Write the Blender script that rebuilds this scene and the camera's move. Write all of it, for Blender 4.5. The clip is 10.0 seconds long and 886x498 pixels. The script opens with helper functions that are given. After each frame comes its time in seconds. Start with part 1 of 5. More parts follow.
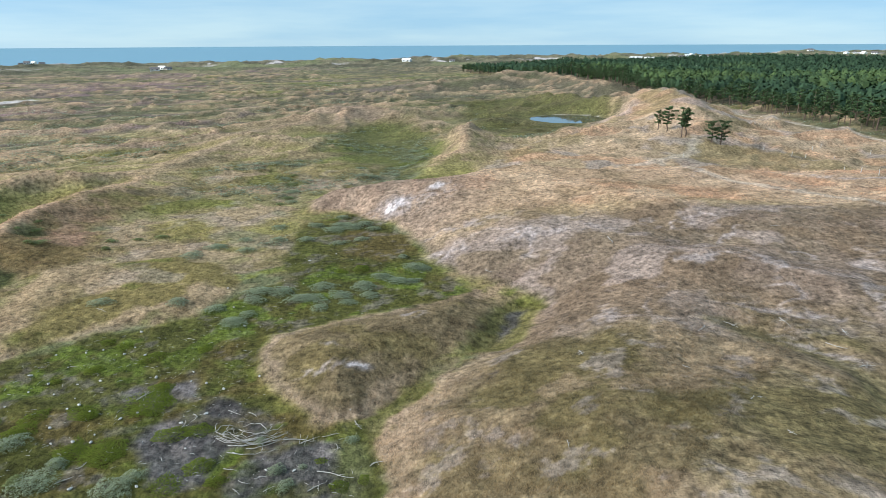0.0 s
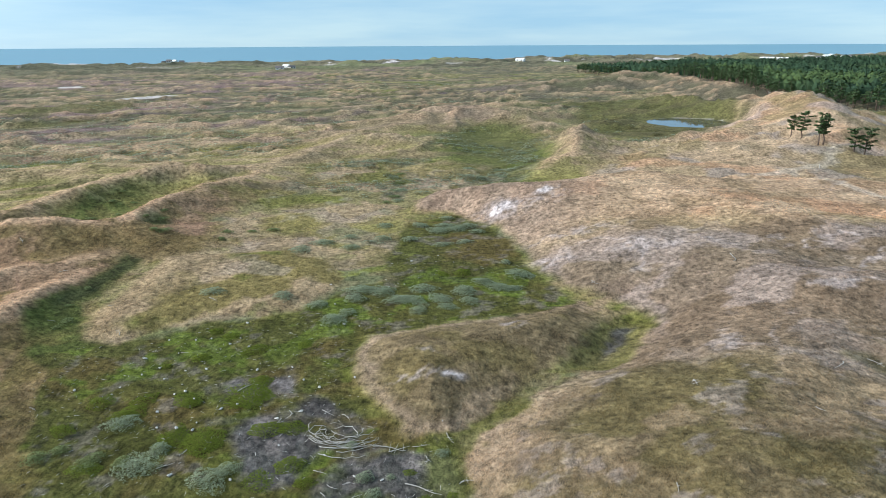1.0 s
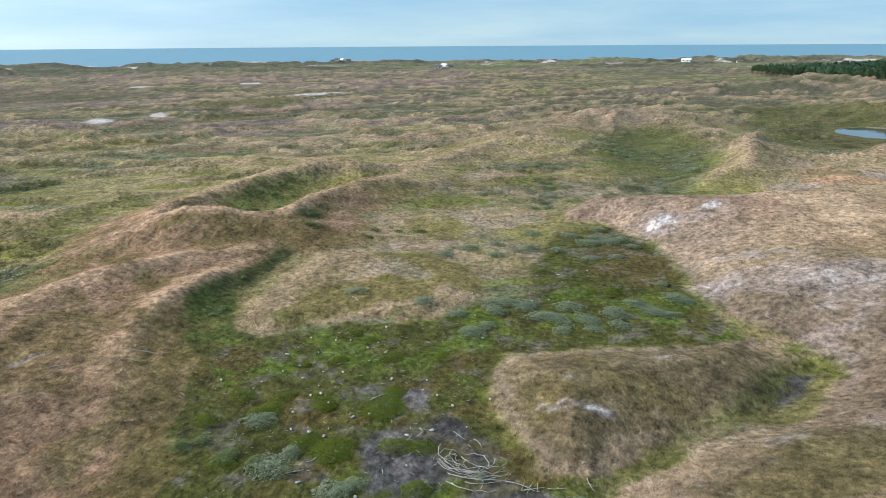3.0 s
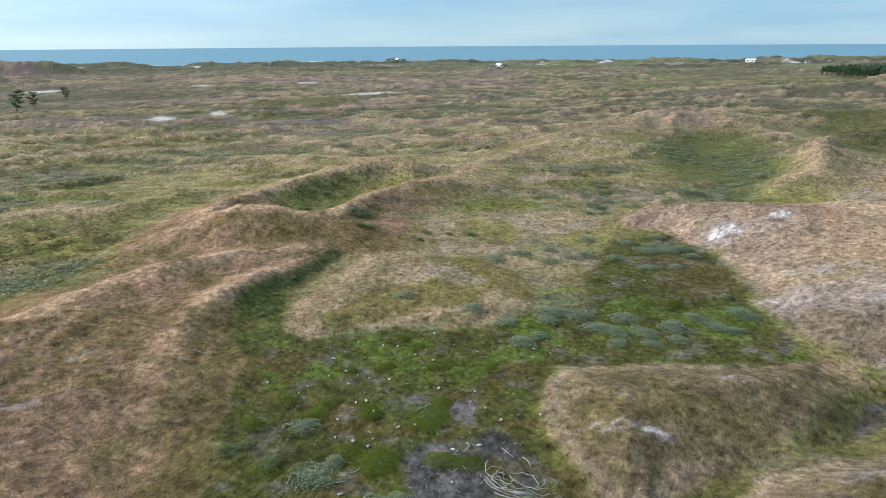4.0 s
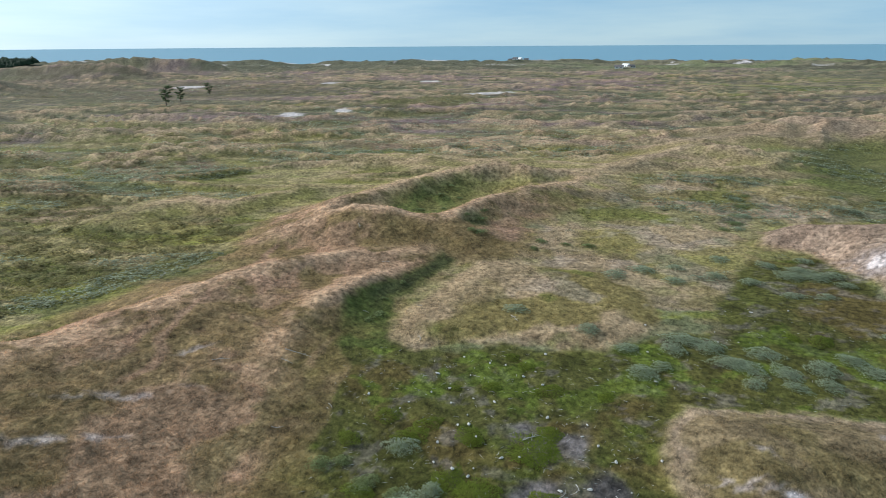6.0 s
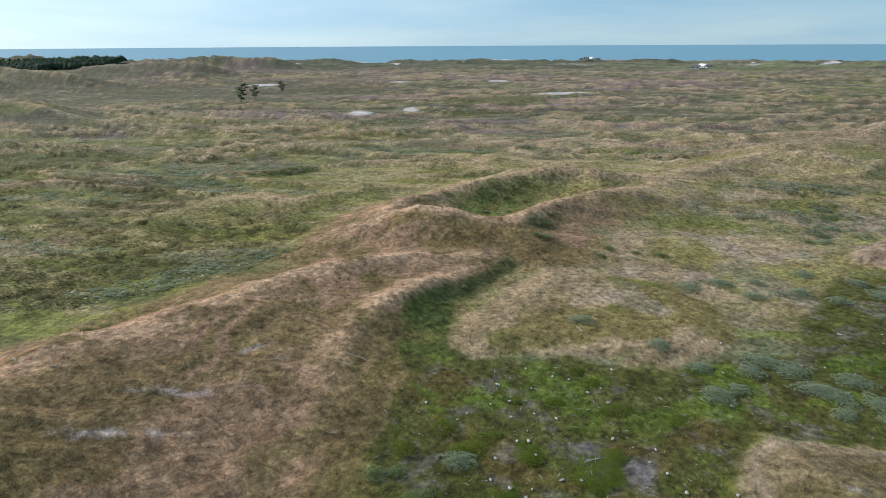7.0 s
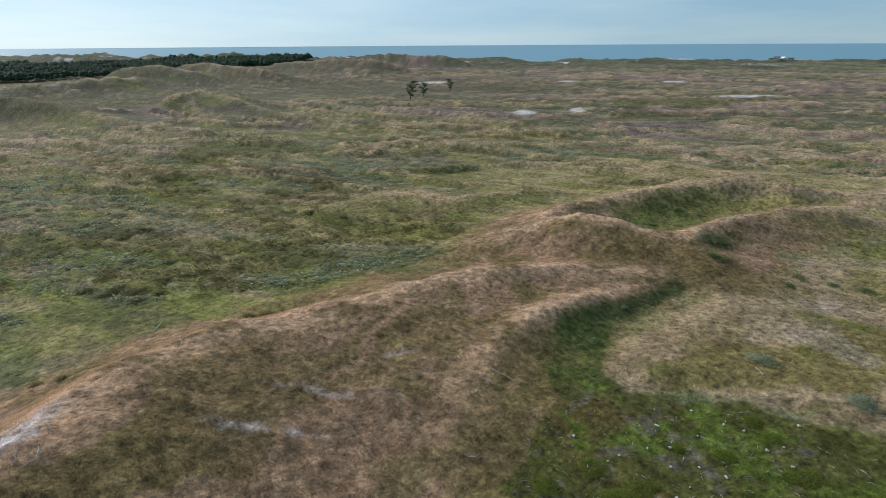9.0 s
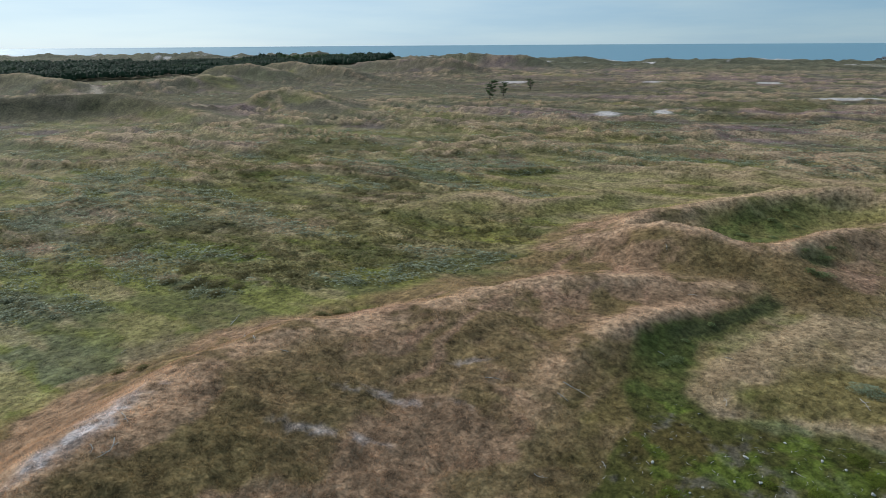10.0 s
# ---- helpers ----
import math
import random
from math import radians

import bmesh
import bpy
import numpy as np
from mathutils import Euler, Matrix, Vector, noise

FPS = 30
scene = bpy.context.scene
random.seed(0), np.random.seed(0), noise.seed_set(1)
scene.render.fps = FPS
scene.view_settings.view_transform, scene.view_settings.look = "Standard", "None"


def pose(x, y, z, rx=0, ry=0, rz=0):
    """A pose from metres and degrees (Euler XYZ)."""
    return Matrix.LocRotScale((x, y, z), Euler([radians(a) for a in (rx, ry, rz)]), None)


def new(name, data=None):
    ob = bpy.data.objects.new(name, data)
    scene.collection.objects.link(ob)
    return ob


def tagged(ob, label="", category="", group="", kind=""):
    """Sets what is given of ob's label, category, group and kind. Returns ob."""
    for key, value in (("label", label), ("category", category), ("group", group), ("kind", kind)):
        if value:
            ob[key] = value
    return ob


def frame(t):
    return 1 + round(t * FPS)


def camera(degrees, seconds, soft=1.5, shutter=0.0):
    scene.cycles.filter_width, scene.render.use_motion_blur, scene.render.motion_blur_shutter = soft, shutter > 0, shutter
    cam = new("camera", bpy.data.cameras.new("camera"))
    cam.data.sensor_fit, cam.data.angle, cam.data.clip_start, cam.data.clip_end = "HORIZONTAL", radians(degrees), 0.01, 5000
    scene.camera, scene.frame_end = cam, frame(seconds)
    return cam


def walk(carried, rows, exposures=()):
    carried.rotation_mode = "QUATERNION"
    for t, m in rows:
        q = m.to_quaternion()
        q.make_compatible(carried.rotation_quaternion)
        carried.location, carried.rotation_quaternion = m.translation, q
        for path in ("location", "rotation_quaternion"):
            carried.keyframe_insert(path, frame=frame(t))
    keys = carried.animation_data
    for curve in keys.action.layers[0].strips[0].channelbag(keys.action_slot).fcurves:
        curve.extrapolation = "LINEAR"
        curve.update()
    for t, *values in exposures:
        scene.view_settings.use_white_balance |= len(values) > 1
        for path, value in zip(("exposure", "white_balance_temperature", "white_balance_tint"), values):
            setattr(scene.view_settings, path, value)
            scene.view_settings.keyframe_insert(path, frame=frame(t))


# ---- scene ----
cam = camera(69.27, 10.0, soft=0.75)
# seconds, eye, heading to the left, tilt up from straight down, lean
PATH = [
    (0, -0.001, -0.000, 22.000, 0.078, 72.134, -0.288),
    (0.5, 0.043, 0.971, 22.008, 5.139, 72.150, -0.310),
    (1, -0.069, 1.889, 21.960, 9.799, 72.155, -0.338),
    (1.5, -0.317, 2.787, 21.946, 14.562, 72.160, -0.370),
    (2, -0.612, 3.601, 21.949, 17.811, 72.167, -0.386),
    (2.5, -0.878, 4.264, 22.009, 20.599, 72.176, -0.388),
    (4, -1.916, 6.240, 22.077, 27.852, 72.199, -0.401),
    (4.5, -2.301, 6.870, 22.089, 30.176, 72.200, -0.406),
    (5, -2.723, 7.449, 22.151, 32.784, 72.204, -0.400),
    (5.5, -3.213, 8.154, 22.122, 35.530, 72.203, -0.392),
    (7, -4.686, 9.908, 22.144, 44.214, 72.168, -0.326),
    (7.5, -5.284, 10.478, 22.102, 47.370, 72.150, -0.339),
    (8, -5.902, 11.011, 22.060, 50.646, 72.138, -0.354),
    (8.5, -6.530, 11.412, 22.097, 54.757, 72.130, -0.359),
    (9, -7.201, 11.837, 22.087, 58.597, 72.129, -0.373),
    (9.5, -7.838, 12.160, 22.085, 62.080, 72.124, -0.383),
    (10, -8.485, 12.429, 22.089, 65.500, 72.116, -0.389),
]
walk(cam, [(t, pose(x, y, z) @ pose(0, 0, 0, 0, 0, yaw) @ pose(0, 0, 0, tilt) @ pose(0, 0, 0, 0, 0, lean))
           for t, x, y, z, yaw, tilt, lean in PATH],
     [(0.0, 0.32), (2.5, 0.26), (5.5, 0.08), (7.5, -0.06), (10.0, -0.4)])

# ---- light ----
SUN_HEADING, SUN_HEIGHT = 104.0, 31.0  # degrees to the left of +y, degrees above the horizon
world = bpy.data.worlds.new("sky")
scene.world = world
world.use_nodes = True
wn, wl = world.node_tree.nodes, world.node_tree.links
wn.clear()
w_out = wn.new("ShaderNodeOutputWorld")
w_bg = wn.new("ShaderNodeBackground")
w_sky = wn.new("ShaderNodeTexSky")
w_sky.sky_type = "NISHITA"
w_sky.sun_disc = False
w_sky.sun_elevation = radians(SUN_HEIGHT)
w_sky.sun_rotation = radians(-SUN_HEADING)
w_sky.air_density, w_sky.dust_density, w_sky.ozone_density = 0.6, 0.2, 3.0
w_bg.inputs["Strength"].default_value = 0.115
# thin veils of high cloud over the clear sky
w_co = wn.new("ShaderNodeTexCoord")
w_map = wn.new("ShaderNodeMapping")
w_map.inputs["Scale"].default_value = (1.5, 1.5, 14.0)
w_noise = wn.new("ShaderNodeTexNoise")
w_noise.inputs["Scale"].default_value = 1.7
w_noise.inputs["Detail"].default_value = 7.0
w_noise.inputs["Roughness"].default_value = 0.55
w_ramp = wn.new("ShaderNodeValToRGB")
w_ramp.color_ramp.elements[0].position, w_ramp.color_ramp.elements[1].position = 0.36, 0.66
w_ramp.color_ramp.elements[0].color = (0.38, 0.68, 0.93, 1)
w_ramp.color_ramp.elements[1].color = (0.60, 0.86, 1.0, 1)
w_veil = wn.new("ShaderNodeVectorMath")
w_veil.operation = "SCALE"
w_veil.inputs["Scale"].default_value = 6.5
w_mix = wn.new("ShaderNodeMix")
w_mix.data_type = "RGBA"
w_mix.inputs["Factor"].default_value = 0.8
wl.new(w_co.outputs["Generated"], w_map.inputs["Vector"])
wl.new(w_map.outputs["Vector"], w_noise.inputs["Vector"])
wl.new(w_noise.outputs["Fac"], w_ramp.inputs["Fac"])
wl.new(w_ramp.outputs["Color"], w_veil.inputs[0])
wl.new(w_veil.outputs["Vector"], w_mix.inputs["B"])
wl.new(w_sky.outputs["Color"], w_mix.inputs["A"])
# bright haze round the veiled sun
w_dot = wn.new("ShaderNodeVectorMath")
w_dot.operation = "DOT_PRODUCT"
w_dot.inputs[1].default_value = (-math.sin(radians(SUN_HEADING)) * math.cos(radians(SUN_HEIGHT)),
                                 math.cos(radians(SUN_HEADING)) * math.cos(radians(SUN_HEIGHT)), math.sin(radians(SUN_HEIGHT)))
w_lim = wn.new("ShaderNodeMath")
w_lim.operation = "MAXIMUM"
w_lim.inputs[1].default_value = 0.0
w_pow = wn.new("ShaderNodeMath")
w_pow.operation = "POWER"
w_pow.inputs[1].default_value = 2.2
w_tint = wn.new("ShaderNodeVectorMath")
w_tint.operation = "SCALE"
w_tint.inputs[0].default_value = (4.4, 4.8, 4.95)
w_add = wn.new("ShaderNodeVectorMath")
w_add.operation = "ADD"
wl.new(w_co.outputs["Generated"], w_dot.inputs[0])
wl.new(w_dot.outputs["Value"], w_lim.inputs[0])
wl.new(w_lim.outputs[0], w_pow.inputs[0])
wl.new(w_pow.outputs[0], w_tint.inputs["Scale"])
wl.new(w_mix.outputs["Result"], w_add.inputs[0])
wl.new(w_tint.outputs["Vector"], w_add.inputs[1])
wl.new(w_add.outputs["Vector"], w_bg.inputs["Color"])
wl.new(w_bg.outputs["Background"], w_out.inputs["Surface"])

sun = new("sun", bpy.data.lights.new("sun", "SUN"))
sun.data.energy = 3.7
sun.data.angle = radians(10.0)
sun.data.color = (0.98, 0.985, 0.97)
sun_dir = Vector((-math.sin(radians(SUN_HEADING)) * math.cos(radians(SUN_HEIGHT)),
                  math.cos(radians(SUN_HEADING)) * math.cos(radians(SUN_HEIGHT)), math.sin(radians(SUN_HEIGHT))))
sun.rotation_euler = sun_dir.to_track_quat("Z", "Y").to_euler()


# ---- noise on arrays ----
TABLE = np.random.default_rng(2024).random((512, 512))


def lattice(ix, iy, seed):
    return TABLE[(ix + 57 * seed) & 511, (iy + 131 * seed) & 511]


def value_noise(x, y, seed=0):
    """Smooth noise from -1 to 1 with features one unit wide."""
    ix, iy = np.floor(x), np.floor(y)
    fx, fy = x - ix, y - iy
    ix, iy = ix.astype(np.int32), iy.astype(np.int32)
    fx, fy = fx * fx * fx * (fx * (fx * 6 - 15) + 10), fy * fy * fy * (fy * (fy * 6 - 15) + 10)
    a, b = lattice(ix, iy, seed), lattice(ix + 1, iy, seed)
    c, d = lattice(ix, iy + 1, seed), lattice(ix + 1, iy + 1, seed)
    return 2 * (a + (b - a) * fx + (c - a) * fy + (a - b - c + d) * fx * fy) - 1


def fbm(x, y, size, octaves=4, seed=0, gain=0.5):
    total, amp, norm = 0.0, 1.0, 0.0
    for k in range(octaves):
        ca, sa = math.cos(1.1 * k + 0.4), math.sin(1.1 * k + 0.4)
        total = total + amp * value_noise((ca * x - sa * y) / size + 17.3 * k, (sa * x + ca * y) / size - 9.1 * k, seed + k)
        norm += amp
        amp *= gain
        size /= 2.03
    return total / norm


def smooth(e0, e1, v):
    t = np.clip((v - e0) / (e1 - e0), 0, 1)
    return t * t * (3 - 2 * t)


def spine(x, y, pts):
    """Signed distance (positive to the left) from a bent line, and how far along it the nearest point lies (0 at its first corner)."""
    best, side, along = np.full(x.shape, 1e9), np.ones(x.shape), np.zeros(x.shape)
    for k in range(len(pts) - 1):
        (ax, ay), (bx, by) = pts[k][:2], pts[k + 1][:2]
        dx, dy = bx - ax, by - ay
        t = np.clip(((x - ax) * dx + (y - ay) * dy) / (dx * dx + dy * dy), 0, 1)
        px, py = x - ax - t * dx, y - ay - t * dy
        d = np.hypot(px, py)
        near = d < best
        best = np.where(near, d, best)
        side = np.where(near, np.where(dx * py - dy * px >= 0, 1.0, -1.0), side)
        along = np.where(near, k + t, along)
    return best, side, along


def inside(x, y, pts):
    """Signed distance to the edge of an area, positive inside."""
    best, odd = np.full(x.shape, 1e9), np.zeros(x.shape, bool)
    for k in range(len(pts)):
        (ax, ay), (bx, by) = pts[k], pts[(k + 1) % len(pts)]
        dx, dy = bx - ax, by - ay
        t = np.clip(((x - ax) * dx + (y - ay) * dy) / (dx * dx + dy * dy), 0, 1)
        best = np.minimum(best, np.hypot(x - ax - t * dx, y - ay - t * dy))
        if dy:
            odd ^= ((ay > y) != (by > y)) & (x < ax + (y - ay) * dx / dy)
    return np.where(odd, best, -best)


# ---- the lie of the land ----
PLAIN = -1.0
# ridges: corners with x, y and height over the plain, spread to the left and to the right of the line
RIDGES = [
    ([(-22, -14, 4.0), (-28, -6, 4.4), (-33, 0, 4.8), (-36.8, 4.8, 5.2), (-38.4, 6.6, 5.4), (-42.3, 10.3, 5.3), (-45.5, 13.3, 5.1), (-47.8, 17, 4.8),
      (-49.5, 20.5, 4.5), (-49.6, 23.5, 4.1), (-50.6, 27.5, 3.7), (-51.5, 32.4, 3.4), (-52.7, 35.3, 2.8)], 6.5, 13.0),
    ([(-53.7, 36, 2.7), (-53.2, 40, 2.8), (-52.7, 43.5, 3.0), (-52.4, 46.5, 3.0), (-51.7, 50.5, 2.7), (-49.3, 55, 2.0), (-46.8, 60.5, 1.1)], 5.0, 4.5),
    ([(-37, 31, 0.6), (-40.5, 35, 1.3), (-42.5, 39, 2.2), (-43.9, 43, 2.6), (-44.5, 47.5, 2.3), (-45, 52, 1.6), (-45.3, 56, 1.1)], 4.0, 2.8),
    ([(-65, 52, 1.0), (-64.8, 56, 1.9), (-62.5, 60, 3.4), (-59.5, 62.4, 4.4), (-56, 64.3, 4.0), (-53, 66.3, 3.2), (-51.5, 68, 2.8)], 4.2, 8.0),
    ([(-51.5, 68, 2.8), (-51.6, 74, 2.9), (-51.8, 82, 3.0), (-51, 88, 3.0), (-49.3, 96, 2.5), (-48.4, 105, 1.4)], 4.0, 4.5),
    ([(-65, 61, 2.4), (-67.5, 68, 2.6), (-67.6, 75.4, 3.0), (-66.5, 84, 3.5), (-65.4, 90, 3.8), (-61, 95.5, 4.2), (-56.2, 98, 3.8), (-51.2, 105, 2.0)], 6.0, 3.6),
    ([(-90, 46, 0.8), (-91.7, 53.7, 1.5), (-89, 57.7, 1.9), (-83.6, 60, 1.7), (-82.7, 67.5, 1.6), (-84.2, 75.4, 1.0)], 4.0, 4.0),
    ([(-95, 96, 0.8), (-76, 108, 1.6), (-68, 114, 1.8), (-58, 118, 1.5), (-52, 121, 1.4), (-47.8, 134, 2.3), (-44.7, 144, 3.3), (-38.5, 144, 3.0), (-31, 139, 1.7)], 7.0, 8.0),
    ([(-43.4, 163, 1.5), (-37.5, 193, 2.6), (-31.8, 199, 3.7), (-23.5, 202, 4.7), (-14.5, 199, 3.5), (-4, 203, 1.9)], 12.0, 10.0),
    ([(-2, 118, 1.6), (4, 130, 3.0), (5, 150, 3.6), (6, 166, 2.6)], 4.0, 7.0),
    ([(30, 118, 2.4), (45, 135, 3.0), (56, 150, 3.6), (64, 168, 5.6), (70, 190, 8.0), (72, 212, 8.5), (66, 228, 6.0)], 16.0, 12.0),
    ([(18, 124, 2.5), (30, 140, 3.0), (42, 160, 3.0)], 8.0, 8.0),
    ([(56, 192, 3.4), (58, 214, 5.0), (40, 262, 3.0)], 8.0, 9.0),
    ([(-20, 330, 3.0), (20, 350, 5.0), (40, 378, 7.5), (58, 380, 6.0), (66, 340, 5.0), (72, 300, 5.0)], 18.0, 14.0),
    ([(-266, -50, 6.0), (-272, -15, 7.0), (-268, 5, 7.0), (-243, 20, 4.5), (-213, 35, 1.5)], 13.0, 9.0),
    ([(-252, 46, 3.0), (-262, 62, 6.5), (-246, 70, 5.0), (-222, 74, 1.5)], 10.0, 8.0),
    ([(-440, -75, 7.0), (-420, -45, 9.5), (-380, -25, 7.0)], 18.0, 14.0),
    ([(-360, 5, 5.0), (-372, 36, 7.0), (-400, 60, 6.5)], 14.0, 12.0),
    ([(-452, 60, 10.0), (-440, 75, 12.0), (-420, 90, 8.0)], 16.0, 16.0),
    ([(-490, 100, 10.0), (-470, 112, 11.5), (-430, 120, 9.0), (-405, 130, 7.0)], 18.0, 16.0),
    ([(-560, 190, 8.0), (-520, 220, 10.0), (-480, 240, 8.0)], 20.0, 18.0),
    ([(-620, 260, 9.0), (-560, 300, 11.0), (-520, 330, 8.0)], 20.0, 18.0),
]
SLOPE = [(-21, 95), (-19.5, 88), (-13.1, 87.4), (-7.1, 81.4), (-4.3, 77.3), (-3.3, 71.5), (-0.3, 64.8), (2.5, 60.6), (6.3, 58.5), (8.6, 55.6), (7.8, 51),
         (5.1, 46.4), (2.8, 44.7), (-1, 39.5), (-3.1, 35.3), (-3.9, 33), (-3.6, 27.8), (-3, 5), (8, -60), (170, -60), (130, 60), (85, 112), (44, 112),
         (28, 107), (15, 110), (1.3, 104), (-5, 100), (-11, 98)]
# low swells on the dry slope: corners with x, y and height, spread to the left and to the right
SWELLS = [
    ([(-16, 93, 0.8), (-9, 93, 1.4), (-2, 96, 1.7), (3, 99, 1.7), (12, 103, 1.5), (22, 102, 1.3), (36, 102, 1.0)], 4.0, 8.0),
    ([(20, 62, 0.5), (15.4, 45, 0.8), (11.5, 35, 0.7), (9, 26, 0.5)], 7.0, 5.0),
    ([(12, 92, 0.4), (17, 87, 1.0), (23, 80, 1.3), (27.5, 72, 1.2), (32, 68, 1.0), (41.6, 65, 0.8), (60, 66, 0.4)], 8.0, 4.5),
    ([(16, 54, 0.6), (21.2, 55, 1.0), (26.7, 55.5, 1.2), (28.3, 52.5, 1.1), (30.7, 49.8, 0.9), (36, 44, 0.5)], 4.0, 4.5),
    ([(18, 39, 0.4), (21, 37, 0.7), (22.6, 34.5, 0.8), (23.2, 31, 0.7), (22.6, 24, 0.5)], 4.5, 2.4),
    ([(14, 36, 0.6), (14.5, 30, 1.5), (16, 22, 2.3), (20, 8, 2.6)], 9.0, 14.0),
]
CREASE = [(20.5, 43), (24, 38.5), (25.3, 34), (25.6, 27), (25, 20)]
ISLAND = [(-14.4, 44.3), (-14.2, 47.9), (-10.8, 49.8), (-4.8, 52.7), (-0.3, 55.2), (2.4, 56.8), (4.8, 53.6), (3.5, 48.8), (0.6, 44.7), (-1.9, 41.1),
          (-3.7, 38.1), (-5.3, 35.3), (-8.1, 35), (-10.8, 37.8), (-12.8, 40.8)]
TONGUE = [(-38, 45.5), (-36.3, 43.2), (-33, 42.6), (-31.5, 46), (-28.5, 49.5), (-25, 50), (-22, 52.5), (-20.5, 57), (-21, 62), (-24, 66), (-30, 68.5),
          (-36, 66), (-41.3, 63), (-41, 57), (-39.5, 50)]
BOWL = [(-29, 158), (-24, 188), (-11, 188), (-2, 167), (1, 141), (-2, 121), (-8, 106), (-13, 110), (-19, 124), (-22.5, 137)]
HOLLOW = [(2.4, 46), (3.9, 48.7), (5.2, 52.2), (7.6, 55.5), (8.2, 54.1), (6.3, 49.2), (4.2, 46)]
DRY = [(10, 104), (60, 70), (140, 60), (118, 130), (104, 165), (104, 200), (92, 240), (62, 250), (56, 205), (36, 172), (16, 150), (8, 122)]
CHANNEL = [(-40, 44), (-42, 48), (-43, 52), (-44, 57), (-45, 62)]
CUP = [(-62.5, 70), (-57.5, 70.5), (-55, 73.5), (-57.5, 83), (-61, 88), (-64.5, 89.5), (-65.5, 84), (-64.5, 76)]
# x, y, height, radius of the mounds on which the houses stand
MOUNDS = [(-234, 552, 1.8, 30), (-394, 638, 1.8, 30), (-38, 735, 1.8, 30)]
# blown-out pits: x, y, depth, radius
PITS = [(-57.5, 27.5, 1.0, 2.2), (-56.8, 39.5, 0.9, 1.8), (-49, 72.5, 0.5, 2.2)]
WOOD_WEST = [(-470, -90), (-490, -50), (-520, -4), (-540, 45), (-590, 105), (-645, 170), (-730, 280), (-830, 300), (-890, -80), (-850, -250), (-560, -220)]
COAST = [(-2600, -3200), (-1700, -900), (-1330, -200), (-880, 300), (-410, 690), (-43, 860), (385, 1070), (1200, 1450), (4200, 2900)]
# still ponds and bare flats: x, y, half-width along and across, heading of the long side
POND = (39.6, 204.0, 11.0, 10.4, -8)
FLATS = [(-183, 152, 8.5, 4.6, 141), (-178, 172, 8, 3.2, 138), (-181, 272, 16, 7, 69), (-350, 215, 8.5, 11, 50), (-310, 287, 6, 8, 50), (-270, 333, 7, 8, 50)]


def ellipse(x, y, e):
    c, s = math.cos(radians(e[4])), math.sin(radians(e[4]))
    u, v = (x - e[0]) * c + (y - e[1]) * s, -(x - e[0]) * s + (y - e[1]) * c
    return np.sqrt((u / e[2]) ** 2 + (v / e[3]) ** 2)


def along_shore(x, y):
    """Coordinates drawn out along the shore, as the old dune ridges run."""
    return (0.85 * x + 0.53 * y) / 2.2, -0.53 * x + 0.85 * y


